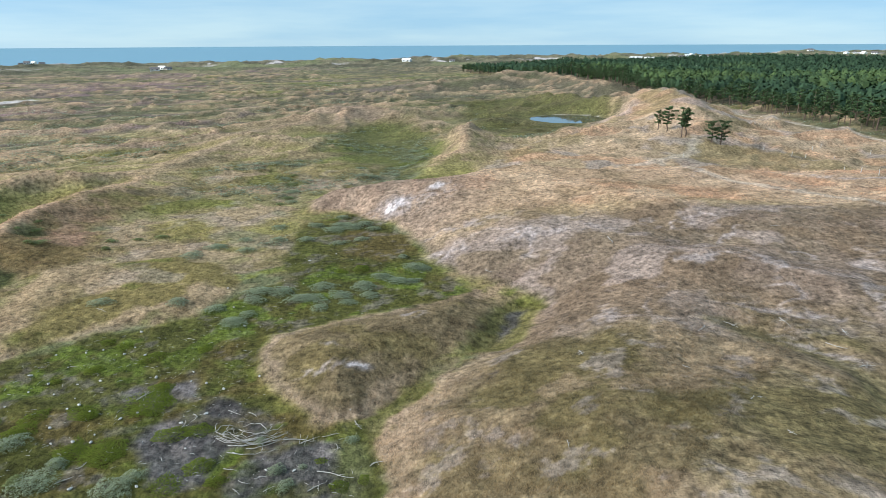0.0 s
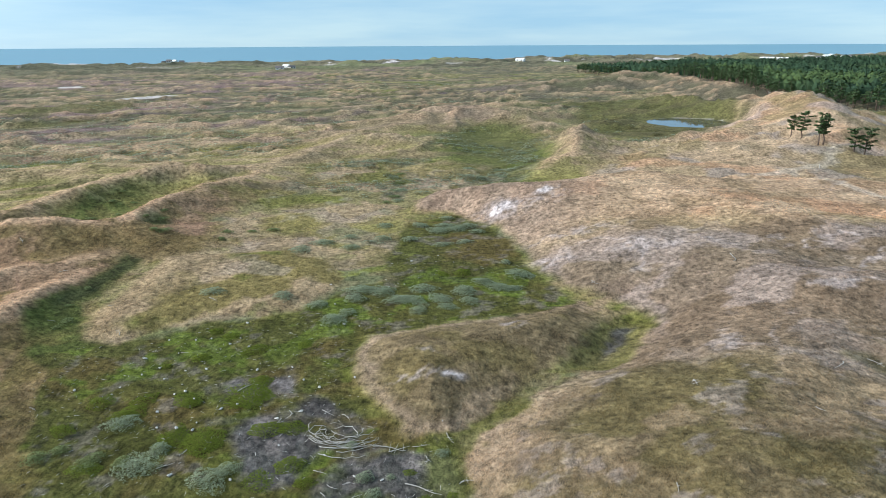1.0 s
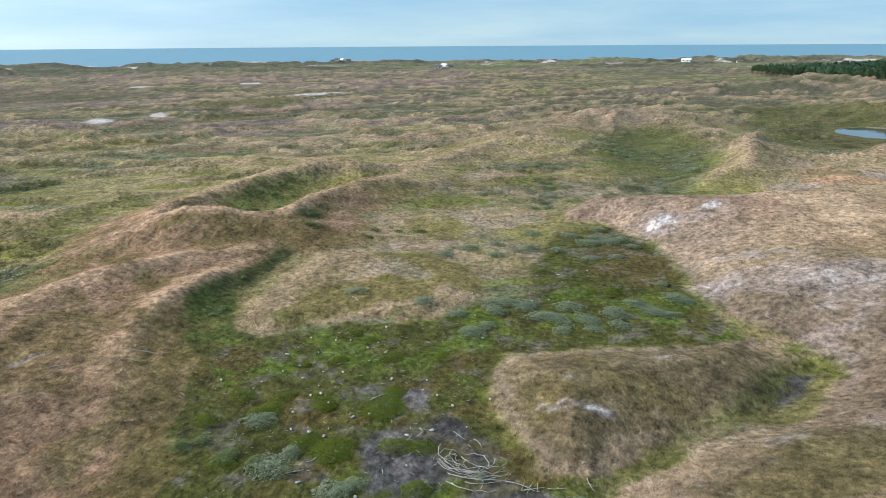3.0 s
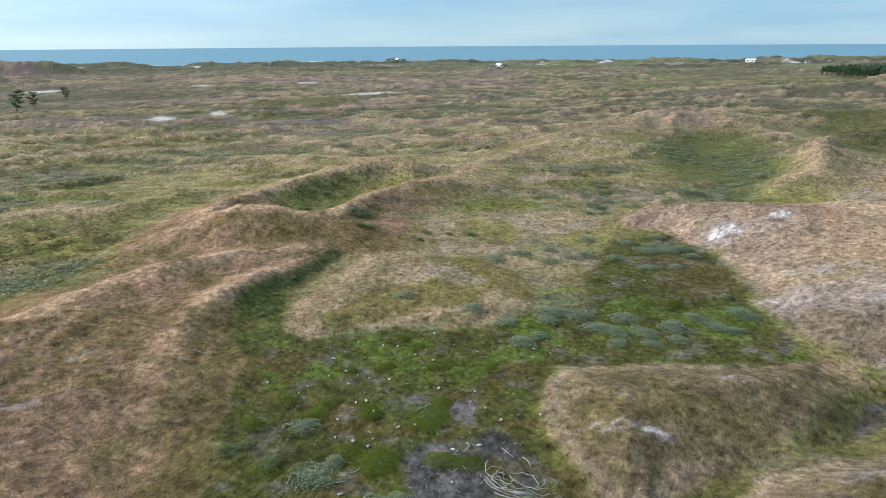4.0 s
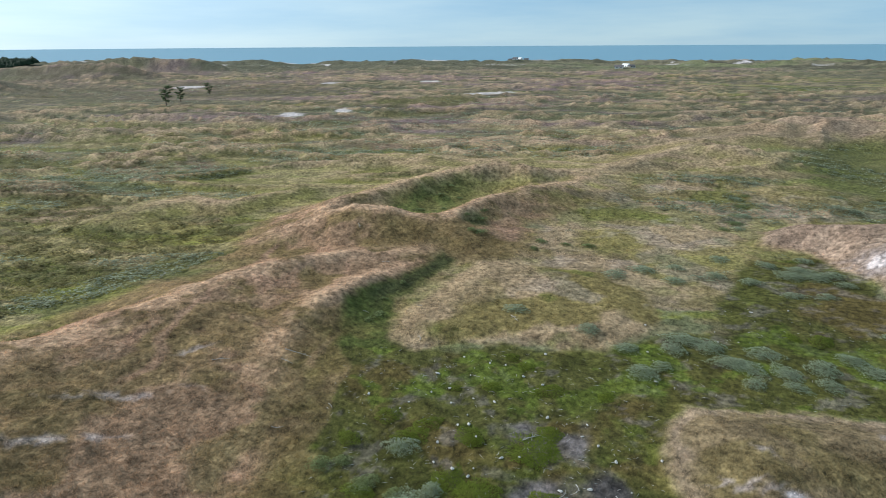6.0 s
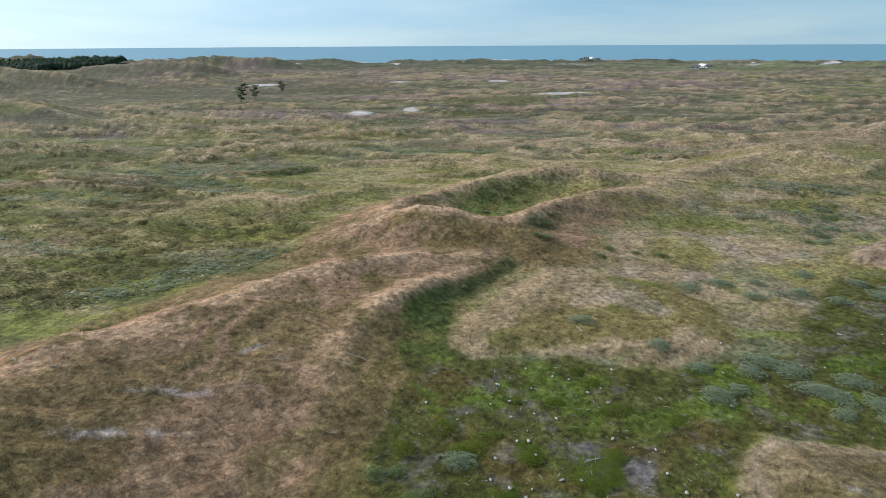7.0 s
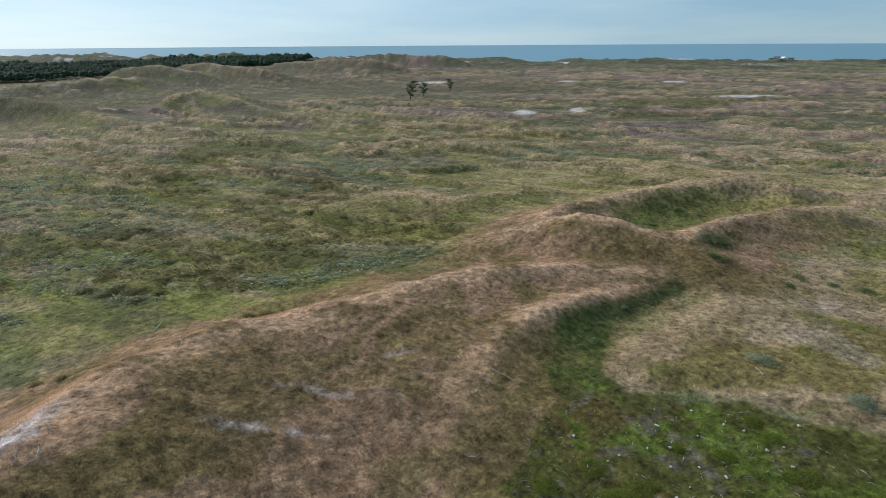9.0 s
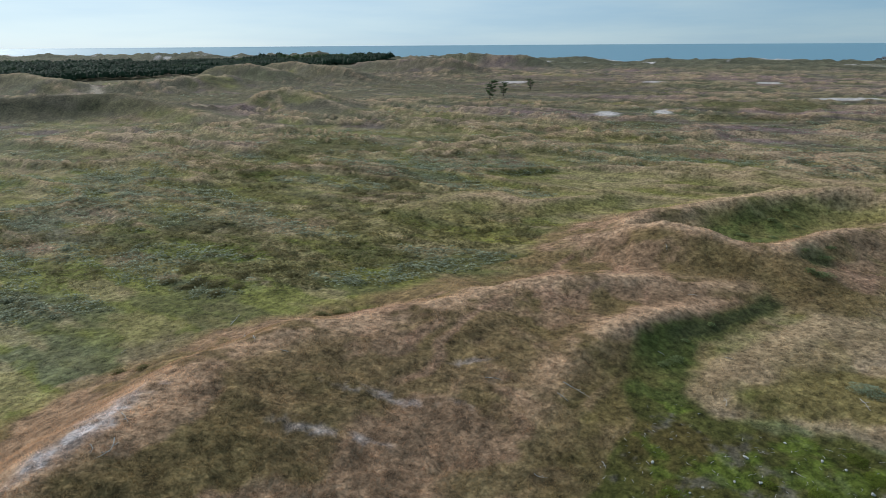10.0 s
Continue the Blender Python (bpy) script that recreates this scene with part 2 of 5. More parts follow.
def land(x, y):
    """Height of the ground, how far each place rises above the plain, and how near it is to a crest."""
    x, y = np.asarray(x, float), np.asarray(y, float)
    wx = x + 0.9 * fbm(x, y, 9.0, 3, 11)
    wy = y + 0.9 * fbm(x, y, 9.0, 3, 12)
    away = np.hypot(x, y - 10)
    dune, crest = np.zeros(x.shape), np.zeros(x.shape)
    swell = np.zeros(x.shape)
    for pts, left, right in RIDGES + SWELLS:
        xs, ys = [p[0] for p in pts], [p[1] for p in pts]
        m = 3.2 * max(left, right)
        k = (x > min(xs) - m) & (x < max(xs) + m) & (y > min(ys) - m) & (y < max(ys) + m)
        if not k.any():
            continue
        d, side, along = spine(wx[k], wy[k], pts)
        h = np.interp(along, range(len(pts)), [p[2] for p in pts])
        crest[k] = np.maximum(crest[k], np.exp(-(d / (0.8 + 0.12 * left)) ** 2) * np.clip(h / 2.5, 0, 1))
        d = np.maximum(np.sqrt(d * d + 0.35) - 0.55, 0)
        w = np.where(side > 0, left, right)
        r = h * np.exp(-(d / w) ** np.clip(1.15 + 0.035 * w, 1.3, 1.6))
        if any(pts is q[0] for q in SWELLS):
            swell[k] = np.maximum(swell[k], r)
            continue
        old = dune[k]
        dune[k] = np.maximum(old, r) + 0.4 * np.exp(-1.6 * np.abs(old - r)) * np.clip(np.minimum(old, r), 0, 1)
    slope = inside(wx, wy, SLOPE)
    dune += 1.1 * smooth(-1.2, 4.5, slope) + 2.4 * smooth(1, 14, slope) + 0.8 * smooth(10, 60, slope)
    dune += swell * smooth(0, 5, slope)
    dune -= 0.55 * np.exp(-(spine(wx, wy, CREASE)[0] / 2.0) ** 2)
    isle = inside(wx, wy, ISLAND)
    dune += 1.3 * smooth(-1.4, 5.5, isle)
    dune += 0.5 * smooth(-0.6, 3.5, inside(wx, wy, TONGUE))
    dune -= 0.8 * smooth(-2.0, 1.8, inside(wx, wy, HOLLOW))
    dune -= 0.3 * np.exp(-(spine(wx, wy, CHANNEL)[0] / 2.6) ** 2)
    for px, py, deep, r in PITS:
        dune -= deep * np.exp(-((wx - px) ** 2 + (wy - py) ** 2) / (r * r))
    bowl = smooth(-3, 12, inside(wx, wy, BOWL))
    far = smooth(55, 170, away)
    # low hummocks over the plain, more of them further out
    su, sv = along_shore(x, y)
    hum = 1 - np.abs(fbm(su / 1.3 + 1.5 * fbm(x, y, 20, 2, 31), sv, 10.0, 3, 21, 0.42)) * 2.8
    broad = fbm(x, y, 120.0, 3, 41)
    z = PLAIN + dune - 1.1 * bowl
    mound = np.clip(hum, 0, 1) ** 2 * smooth(-0.4, 0.25, broad + 0.2)
    crest = np.maximum(crest, far * (1 - bowl) * smooth(0.4, 0.95, mound))
    z = z + far * (1 - bowl) * (1.6 * mound - 0.3 + 0.8 * broad)
    rough = smooth(0.8, 2.6, dune) * (1 - 0.6 * far)
    z = z + rough * (0.16 * fbm(x, y, 7.5, 4, 51) + 0.26 * smooth(1.2, 3.0, dune) * (0.5 - np.abs(fbm(wx, wy, 13, 3, 55)) * 2.2)) + (0.12 + 0.04 * rough) * fbm(x, y, 1.7, 3, 61)
    # sea dunes
    d, side, _ = spine(x, y, COAST)
    back = np.where(side < 0, d, -d)  # inland is to the right of the line
    sea = smooth(170, 60, back) * smooth(-40, 30, back)
    z = z + sea * (0.62 + 0.8 * smooth(-620, -900, x) + 0.3 * smooth(-250, 0, x)) * (1.4 + 5.0 * np.clip(fbm(x, y, 45, 4, 71) + 0.3, 0, 2) + 3.2 * np.clip(1 - 3 * np.abs(fbm(x, y, 30, 3, 73)), 0, 1)) + 3.0 * smooth(300, 120, back) * np.clip(fbm(x, y, 50, 3, 75), 0, 1)
    inner = smooth(-300, -380, x) * smooth(430, 330, back) * smooth(90, 170, back) * (1 - smooth(-20, 20, inside(x, y, WOOD_WEST)))
    z = z + inner * (2.6 * np.clip(1 - 2.6 * np.abs(fbm(su / 1.3, sv, 34, 3, 77)), 0, 1) * smooth(-0.3, 0.3, fbm(x, y, 110, 2, 79)))
    for px, py, up, r in MOUNDS:
        z = z + up * np.exp(-((x - px) ** 2 + (y - py) ** 2) / (r * r))
    z = np.where(back < 0, np.minimum(z, z * smooth(-60, 0, back) - 4.0 * smooth(0, -60, back)), z)
    for e in [POND] + FLATS:
        q = ellipse(wx, wy, e)
        w = smooth(1.9, 1.15, q)
        z = z * (1 - w) + (PLAIN + 0.05) * w - (0.9 * smooth(1.2, 0.9, q) if e is POND else 0)
    return z, dune, crest


# ---- what grows where ----
def srgb(r, g, b):
    return np.array([((c / 255 + 0.055) / 1.055) ** 2.4 if c > 10 else c / 3294.6 for c in (r, g, b)])


TAN, STRAW, RUST = srgb(148, 127, 98), srgb(172, 147, 114), srgb(172, 128, 92)
BROWN, OLIVE, MOSS = srgb(108, 91, 62), srgb(134, 125, 72), srgb(85, 84, 41)
LUSH, PEAT, LICHEN = srgb(90, 100, 40), srgb(80, 76, 72), srgb(152, 140, 128)
SAND, HEATH = srgb(226, 216, 204), srgb(136, 110, 102)
GREEN, SEDGE, HEATHER = srgb(116, 120, 58), srgb(92, 87, 54), srgb(94, 88, 69)

WET = [(-3.6, 24), (-4.4, 33), (-5.3, 35.2), (-8.1, 34.8), (-10.8, 37.6), (-12.8, 40.6), (-14.6, 44.2), (-14.3, 48), (-10.8, 50), (-4.8, 53), (-0.3, 55.5),
       (3, 58), (1.5, 60.8), (-0.8, 64.8), (-3.8, 71.5), (-4.8, 77), (-7.5, 81), (-13, 87), (-18.5, 82), (-18, 68), (-15.5, 61.5), (-20, 56.5), (-22, 52),
       (-25.5, 49.3), (-28.5, 48.5), (-32.5, 42.2), (-36.5, 43), (-38.8, 40), (-34.2, 34.5), (-31.5, 31), (-29, 27), (-24, 22), (-14, 16), (-6, 18)]
GULLY = [(-38.5, 38.5), (-42.8, 44.5), (-44.2, 51), (-45, 56.5), (-46.2, 62.6), (-43.9, 62), (-41.6, 53.5), (-40.4, 49), (-38, 45), (-35.4, 43), (-35, 41)]
STONY = [(-3.8, 27), (-4.5, 33), (-9, 34), (-13, 38), (-19, 43), (-22, 39), (-17, 31), (-10, 24)]
MEADOW = [(10, 166), (4, 200), (6, 260), (38, 280), (62, 262), (58, 214), (48, 190), (28, 168)]
# x, y, half-width along and across, heading: level sedge swards on the plain
SWARDS = [(-152, 48, 13, 12, 52), (-155, 141, 18, 11, 52), (-178, 218, 24, 20, 52), (-147, 181, 17, 5, 57), (29, 122, 6, 5, 40)]
# pale bare sand on the crests
BARE = [(-6.5, 85.8, 1.3, 0.9, 0), (-1.2, 88.4, 0.8, 0.5, 20), (-6.2, 41.2, 0.55, 0.4, 0), (-39.4, 7.5, 2.4, 0.45, 136)]
# grey lichen and thin sand
GREY = [(-43.4, 31, 2.2, 0.4, 75), (-41, 24, 4.0, 0.5, 62), (-38, 20, 2.6, 0.5, 60), (-8.9, 40.4, 1.7, 0.8, 20), (-8.4, 44.2, 1.4, 0.7, 10), (-3, 50, 1.5, 0.9, 40),
        (-42, 9.5, 3.0, 1.0, 136), (24, 55, 4.0, 0.8, 8), (28.8, 52, 3.4, 0.7, -45), (26, 44, 5, 1.0, -30), (10, 68, 5.0, 1.2, -5), (2, 74, 5, 1.2, 10),
        (52, 104, 11, 2.5, 25), (62, 92, 11, 1.6, -30), (-5, 86, 6, 2.4, 15), (25, 38, 3.5, 0.8, -50), (13, 46, 3.5, 0.9, 75), (39, 97, 4, 1.0, 60)]
LANE = [(88, 300), (87, 244), (95, 208), (103, 188), (106, 165), (108, 148), (122, 110), (150, 60)]


def cover(x, y, z, dune, crest):
    """Base colour of what grows on the ground, and how wet and how bare each place is."""
    n1 = fbm(x, y, 11.0, 4, 101)
    n2 = fbm(x, y, 3.2, 3, 111)
    n3 = fbm(x, y, 45.0, 3, 121)
    n4 = fbm(x, y, 0.9, 2, 131)
    wx, wy = x + 0.8 * n2 + 0.4 * n4, y + 0.8 * fbm(x, y, 3.2, 3, 117) - 0.4 * n4
    su, sv = along_shore(x, y)
    away = np.hypot(x, y - 10)
    far = smooth(70, 160, away)
    out = smooth(125, 240, away)

    def lay(col, other, m):
        return col * (1 - m[:, None]) + other * m[:, None]

    def spots(size, seed, lo, hi, octaves=4):
        return smooth(lo, hi, fbm(su, sv, size, octaves, seed) + 0.12 * n4)

    # the open plain: olive and tan grass in streaks along the shore, green and grey in its hollows
    low = 1 - smooth(0.15, 0.75, z - PLAIN + 0.25 * n2)
    col = np.tile(OLIVE, (len(x), 1))
    col = lay(col, TAN, 0.75 * spots(12, 141, 0.02, 0.2, 5))
    col = lay(col, GREEN, 0.85 * (0.35 + 0.65 * low) * spots(19, 151, -0.08, 0.14, 5))
    col = lay(col, srgb(132, 120, 62), 0.6 * spots(9, 153, 0.08, 0.22, 4) * smooth(230, 160, away))
    col = lay(col, LUSH, 0.7 * low * spots(7, 161, 0.16, 0.3))
    col = lay(col, srgb(100, 101, 78), 0.7 * low * spots(8, 173, 0.04, 0.2, 5))
    col = lay(col, BROWN, 0.5 * spots(5, 177, 0.14, 0.3, 5))
    col = lay(col, srgb(150, 122, 100), 0.5 * spots(6, 179, 0.2, 0.34, 4))
    # farther out: dark heath with heather in bloom
    col = lay(col, HEATHER, 0.9 * out * smooth(-0.38, 0.05, fbm(su, sv, 42, 5, 181) + 0.5 * n3 + 0.15))
    col = lay(col, srgb(92, 92, 62), 0.6 * out * spots(16, 183, 0.05, 0.2, 5))
    col = lay(col, HEATH, 0.6 * smooth(120, 230, away) * smooth(0.12, 0.26, fbm(su / 1.6, sv, 26, 5, 185) + 0.3 * n3) * smooth(-40, -120, x))
    col = lay(col, srgb(122, 96, 104), 0.3 * smooth(110, 170, away) * smooth(0.2, 0.3, fbm(su / 1.5, sv, 9, 4, 187) + 0.35 * n3) * smooth(20, -60, x))
    col = lay(col, srgb(114, 112, 56), 0.6 * smooth(-54, -64, x) * smooth(150, 80, y) * smooth(-0.2, 0.25, n3 + n1))
    open_ground = smooth(0.9, 0.4, dune) * smooth(46, 60, away)
    col = lay(col, srgb(82, 82, 54), 0.5 * open_ground * smooth(0.1, 0.26, fbm(su / 1.7, sv, 3.4, 3, 301)))
    col = lay(col, srgb(160, 142, 102), 0.5 * open_ground * smooth(0.12, 0.27, fbm(su / 1.7, sv, 3.0, 3, 303)))
    # straw on every hummock and crest
    tip = crest * smooth(-0.7, 0.0, n2 + 0.4 * n4)
    col = lay(col, STRAW, (0.62 + 0.2 * far * (1 - out)) * tip)
    col = lay(col, RUST, 0.25 * tip * smooth(-0.05, 0.25, n1 + 0.3 * n2))
    sides = smooth(0.5, 1.3, z - PLAIN) * far * (1 - out)
    col = lay(col, TAN, 0.5 * sides)
    # level swards
    meadow = smooth(-4, 6, inside(wx, wy, MEADOW) + 5 * n1)
    for e in SWARDS:
        meadow = np.maximum(meadow, 0.85 * smooth(1.15, 0.8, ellipse(wx, wy, e) + 0.35 * n1))
    col = lay(col, SEDGE, 0.9 * meadow)
    col = lay(col, srgb(92, 96, 46), 0.3 * meadow * spots(12, 189, -0.05, 0.2))
    bowl = smooth(-2, 4, inside(wx, wy, BOWL) + 2.5 * n2)
    col = lay(col, srgb(92, 93, 52), 0.85 * bowl)
    col = lay(col, LUSH, 0.5 * bowl * smooth(0.0, 0.25, n1 + 0.3 * n2) * smooth(165, 140, y))
    col = lay(col, srgb(122, 118, 98), 0.7 * bowl * smooth(130, 116, y + 8 * n2) * smooth(0.0, 0.2, n2 + 0.1))
    # the near plain between the wet floor and the bowl
    mid = smooth(-60, -48, x) * smooth(-8, -14, x) * smooth(62, 70, y) * smooth(135, 118, y) * smooth(0.9, 0.4, dune)
    col = lay(col, srgb(128, 114, 72), 0.6 * mid)
    col = lay(col, srgb(156, 134, 104), 0.75 * mid * smooth(-0.05, 0.2, fbm(x, y, 10, 5, 197) + 0.012 * (x + 30)))
    col = lay(col, LUSH, 0.45 * mid * smooth(0.16, 0.3, fbm(x, y, 6, 4, 199)))
    col = lay(col, LICHEN, 0.25 * mid * smooth(0.18, 0.34, fbm(x, y, 5, 4, 195)))
    # the wet floor near by
    wet = smooth(-0.5, 0.6, inside(wx, wy, WET) + 3.0 * fbm(x, y, 6, 3, 209) * smooth(-20, -26, x) * smooth(46, 42, y))
    col = lay(col, MOSS, 0.97 * wet)
    col = lay(col, srgb(98, 83, 46), 0.75 * wet * smooth(0.0, 0.3, fbm(x, y, 5.5, 4, 205)))
    col = lay(col, srgb(82, 82, 38), 0.7 * wet * smooth(-0.05, 0.2, fbm(x, y, 6, 4, 191)))
    col = lay(col, LICHEN * 0.7, 0.4 * wet * smooth(0.14, 0.36, fbm(x, y, 1.8, 5, 207, 0.65)))
    col = col * (1 - 0.14 * wet)[:, None]
    col = lay(col, srgb(84, 97, 34), 0.7 * wet * smooth(0.09, 0.24, fbm(x, y, 3.0, 4, 201)) * smooth(0.3, -0.15, fbm(x, y, 16, 2, 203)))
    gully = smooth(-0.6, 0.7, inside(wx, wy, GULLY))
    col = lay(col, srgb(84, 84, 44), 0.92 * gully)
    col = lay(col, srgb(76, 84, 38), 0.7 * gully * smooth(54, 47, y + 3 * n2))
    # dark peaty line up the gully, with the gully's shade put into its colour
    col = lay(col, srgb(60, 64, 38), 0.7 * smooth(1.0, 0.3, spine(wx, wy, CHANNEL)[0]) * smooth(45, 49, y))
    stony = smooth(-0.4, 1.0, np.minimum(inside(wx, wy, STONY), 1.6) + 3.6 * fbm(x, y, 4.5, 5, 211) - 0.7) * wet
    col = lay(col, PEAT, 0.9 * stony)
    col = lay(col, LICHEN * 0.85, 0.35 * stony * smooth(0.0, 0.3, fbm(x, y, 1.6, 4, 213)))
    # the western dune
    tongue = smooth(-0.5, 0.7, inside(wx, wy, TONGUE))
    west = smooth(-14, -22, x + 3 * n1) * smooth(0.35, 0.9, dune + 0.2 * n2) * smooth(100, 84, away) * (1 - tongue) * (1 - gully) * (1 - wet)
    col = lay(col, srgb(122, 100, 67), 0.9 * west)
    col = lay(col, srgb(104, 90, 54), 0.5 * west * smooth(-0.08, 0.18, fbm(x, y, 9, 4, 257)))
    col = lay(col, srgb(150, 120, 92), 0.7 * west * smooth(0.06, 0.24, fbm(x, y, 7, 5, 259)))
    col = lay(col, srgb(160, 126, 98), 0.65 * west * smooth(0.9, 0.97, 1 - np.abs(fbm(wx + 0.6 * wy, 0.3 * wy, 8, 3, 263))) * smooth(-0.1, 0.25, n1))
    col = lay(col, srgb(108, 100, 56), 0.5 * west * smooth(0.08, 0.3, fbm(x, y, 5, 4, 261)) * smooth(1.8, 1.0, dune))
    col = lay(col, srgb(178, 142, 110), 0.85 * west * crest * smooth(-0.55, -0.05, n2 + 0.4 * n4))
    foot = smooth(-5, 0.0, inside(wx, wy, WET) + 3.5 * fbm(x, y, 5, 4, 217)) * (1 - wet) * smooth(-20, -25, x) * smooth(46, 40, y)
    col = lay(col, srgb(108, 94, 54), 0.75 * foot)
    cup = smooth(-1.5, 1.5, inside(wx, wy, CUP))
    col = lay(col, srgb(102, 100, 54), 0.85 * cup)
    col = lay(col, srgb(84, 92, 46), 0.6 * cup * smooth(-0.1, 0.2, n2))
    for px, py, _, r in PITS:
        col = lay(col, srgb(78, 82, 46), 0.8 * smooth(1.15 * r, 0.5 * r, np.hypot(wx - px, wy - py)))
    col = lay(col, srgb(168, 140, 106), 0.7 * crest * smooth(-0.6, 0.0, n2 + 0.3 * n4) * smooth(1.0, 1.8, dune) * smooth(130, 115, away) * (1 - gully))
    # the tongue of straw grass
    col = lay(col, srgb(150, 128, 95), 0.9 * tongue)
    col = lay(col, srgb(116, 104, 58), 0.85 * tongue * smooth(-0.16, 0.1, fbm(x, y, 6, 5, 265) + 0.015 * (y - 60)) * smooth(-38, -34, x + 2 * n2))
    col = lay(col, LUSH, 0.5 * tongue * smooth(0.14, 0.28, fbm(x, y, 6, 4, 269)) * smooth(-37, -33, x))
    col = lay(col, LICHEN, 0.3 * tongue * smooth(0.1, 0.28, fbm(x, y, 4.5, 4, 267)) * smooth(-36, -31, x))
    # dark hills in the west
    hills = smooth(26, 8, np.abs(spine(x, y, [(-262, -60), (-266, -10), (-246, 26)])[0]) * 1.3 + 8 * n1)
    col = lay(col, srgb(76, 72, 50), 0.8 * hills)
    outer = smooth(-225, -300, x) * smooth(330, 250, y)
    col = lay(col, srgb(96, 88, 64), 0.75 * outer * smooth(-0.5, 0.1, n1 + n3) * (1 - 0.7 * crest))
    # the dry dunes towards the pine wood
    dry = smooth(-4, 5, inside(wx, wy, DRY) + 4 * n1)
    col = lay(col, srgb(156, 134, 102), 0.88 * dry)
    col = lay(col, STRAW * 1.08, 0.7 * dry * smooth(-0.1, 0.2, n1 + 0.4 * n2))
    col = lay(col, RUST, 0.45 * dry * smooth(0.05, 0.3, fbm(x, y, 15, 4, 251) + 0.3 * n2))
    col = lay(col, srgb(126, 112, 74), 0.65 * dry * smooth(0.1, 0.3, fbm(x, y, 18, 5, 253)))
    col = lay(col, LICHEN, 0.5 * dry * smooth(0.16, 0.32, fbm(x, y, 9, 5, 255)))
    # the dry slope: olive-brown near by, grey with lichen in its middle, straw and rust along the brightened top
    slope = smooth(-0.4, 1.6, inside(wx, wy, SLOPE))
    near = smooth(64, 40, y + 8 * n1)
    col = lay(col, srgb(110, 96, 68), 0.95 * slope * near)
    col = lay(col, srgb(98, 88, 54), 0.7 * slope * near * smooth(-0.05, 0.2, fbm(x, y, 8, 5, 219)))
    col = lay(col, srgb(134, 115, 88), 0.6 * slope * near * smooth(0.06, 0.26, fbm(x, y, 6, 5, 223)))
    col = lay(col, LICHEN * 0.9, 0.4 * slope * near * smooth(0.16, 0.4, fbm(x, y, 2.4, 5, 225, 0.65)))
    grey = slope * smooth(40, 52, y + 6 * n1) * smooth(80, 70, y + 4 * n1)
    col = lay(col, srgb(124, 106, 88), 0.85 * grey)
    col = lay(col, srgb(114, 96, 72), 0.7 * grey * smooth(-0.02, 0.2, fbm(x, y, 8, 5, 273)))
    col = lay(col, srgb(150, 134, 118), 0.6 * grey * smooth(0.06, 0.24, fbm(x, y, 5, 5, 221)))
    col = lay(col, LICHEN * 1.25, 0.6 * grey * smooth(0.9, 0.98, 1 - np.abs(fbm(x, y, 5, 4, 275))) * smooth(0.0, 0.25, n1))
    # straw and rust ground, its colours raised for the sunlit band up here
    top = slope * smooth(70, 80, y + 5 * n1)
    col = lay(col, srgb(166, 139, 107), 0.9 * top)
    col = lay(col, RUST * 1.12, 0.45 * top * smooth(-0.02, 0.24, fbm(x, y, 11, 5, 227)))
    col = lay(col, STRAW * 1.2, 0.6 * top * smooth(0.04, 0.22, fbm(x, y, 7, 5, 277)))
    col = lay(col, srgb(126, 106, 76), 0.55 * top * smooth(0.12, 0.3, fbm(x, y, 9, 4, 279)))
    col = lay(col, srgb(136, 118, 98), 0.75 * top * smooth(12, -2, x + 3 * n1))
    bank = inside(wx, wy, SLOPE)
    edge_near = smooth(48, 38, y)
    col = lay(col, srgb(86, 88, 42), 0.75 * edge_near * smooth(-3.2, -2.2, bank) * smooth(0.3, -0.4, bank))
    col = lay(col, srgb(156, 134, 106), 0.6 * edge_near * smooth(-0.2, 0.5, bank) * smooth(4.0, 1.0, bank + 1.2 * n2))
    # shade lying in the crease, painted into the slope as a dark olive line
    crease = smooth(1.6, 0.4, spine(wx, wy, CREASE)[0]) * slope
    col = lay(col, srgb(88, 84, 50), 0.55 * crease)
    isle = smooth(-0.3, 0.8, inside(wx, wy, ISLAND))
    col = lay(col, srgb(113, 98, 70), 0.95 * isle)
    col = lay(col, srgb(104, 92, 56), 0.7 * isle * smooth(-0.02, 0.2, fbm(x, y, 5, 4, 229)))
    col = lay(col, srgb(150, 130, 104), 0.7 * isle * smooth(2.2, 0.6, inside(wx, wy, ISLAND) + n2) * smooth(0, -6, x))
    pit = inside(wx, wy, HOLLOW)
    col = lay(col, srgb(96, 94, 48), 0.8 * smooth(-1.6, -0.4, pit))
    col = lay(col, PEAT * 0.85, 0.85 * smooth(0.1, 0.9, pit + 0.6 * n2) * smooth(47, 50, y))
    bare = np.zeros(len(x))
    for e in BARE:
        q = ellipse(x + 0.3 * n2 + 0.3 * n4, y + 0.3 * n4, e)
        col = lay(col, LICHEN * 1.1, 0.6 * smooth(2.2, 0.9, q))
        bare = np.maximum(bare, 0.6 * smooth(1.3, 0.6, q + 1.1 * fbm(x, y, 0.6, 3, 139) + 0.4 * n2))
    for e in GREY:
        col = lay(col, LICHEN * 1.25, 0.65 * smooth(1.6, 0.4, ellipse(wx, wy, e) + 1.8 * np.abs(n4) + 0.7 * n2 + 0.4 * n1))
    pond_rim = smooth(1.12, 1.06, ellipse(x, y, POND)) * smooth(0.2, 0.7, (y - POND[1]) / 10)
    bare = np.maximum(bare, 0.6 * pond_rim)
    for e in FLATS:
        bare = np.maximum(bare, 0.62 * smooth(1.1, 0.8, ellipse(wx, wy, e) + 0.5 * n2))
    # the sea dunes
    d, side, _ = spine(x, y, COAST)
    back = np.where(side < 0, d, -d)
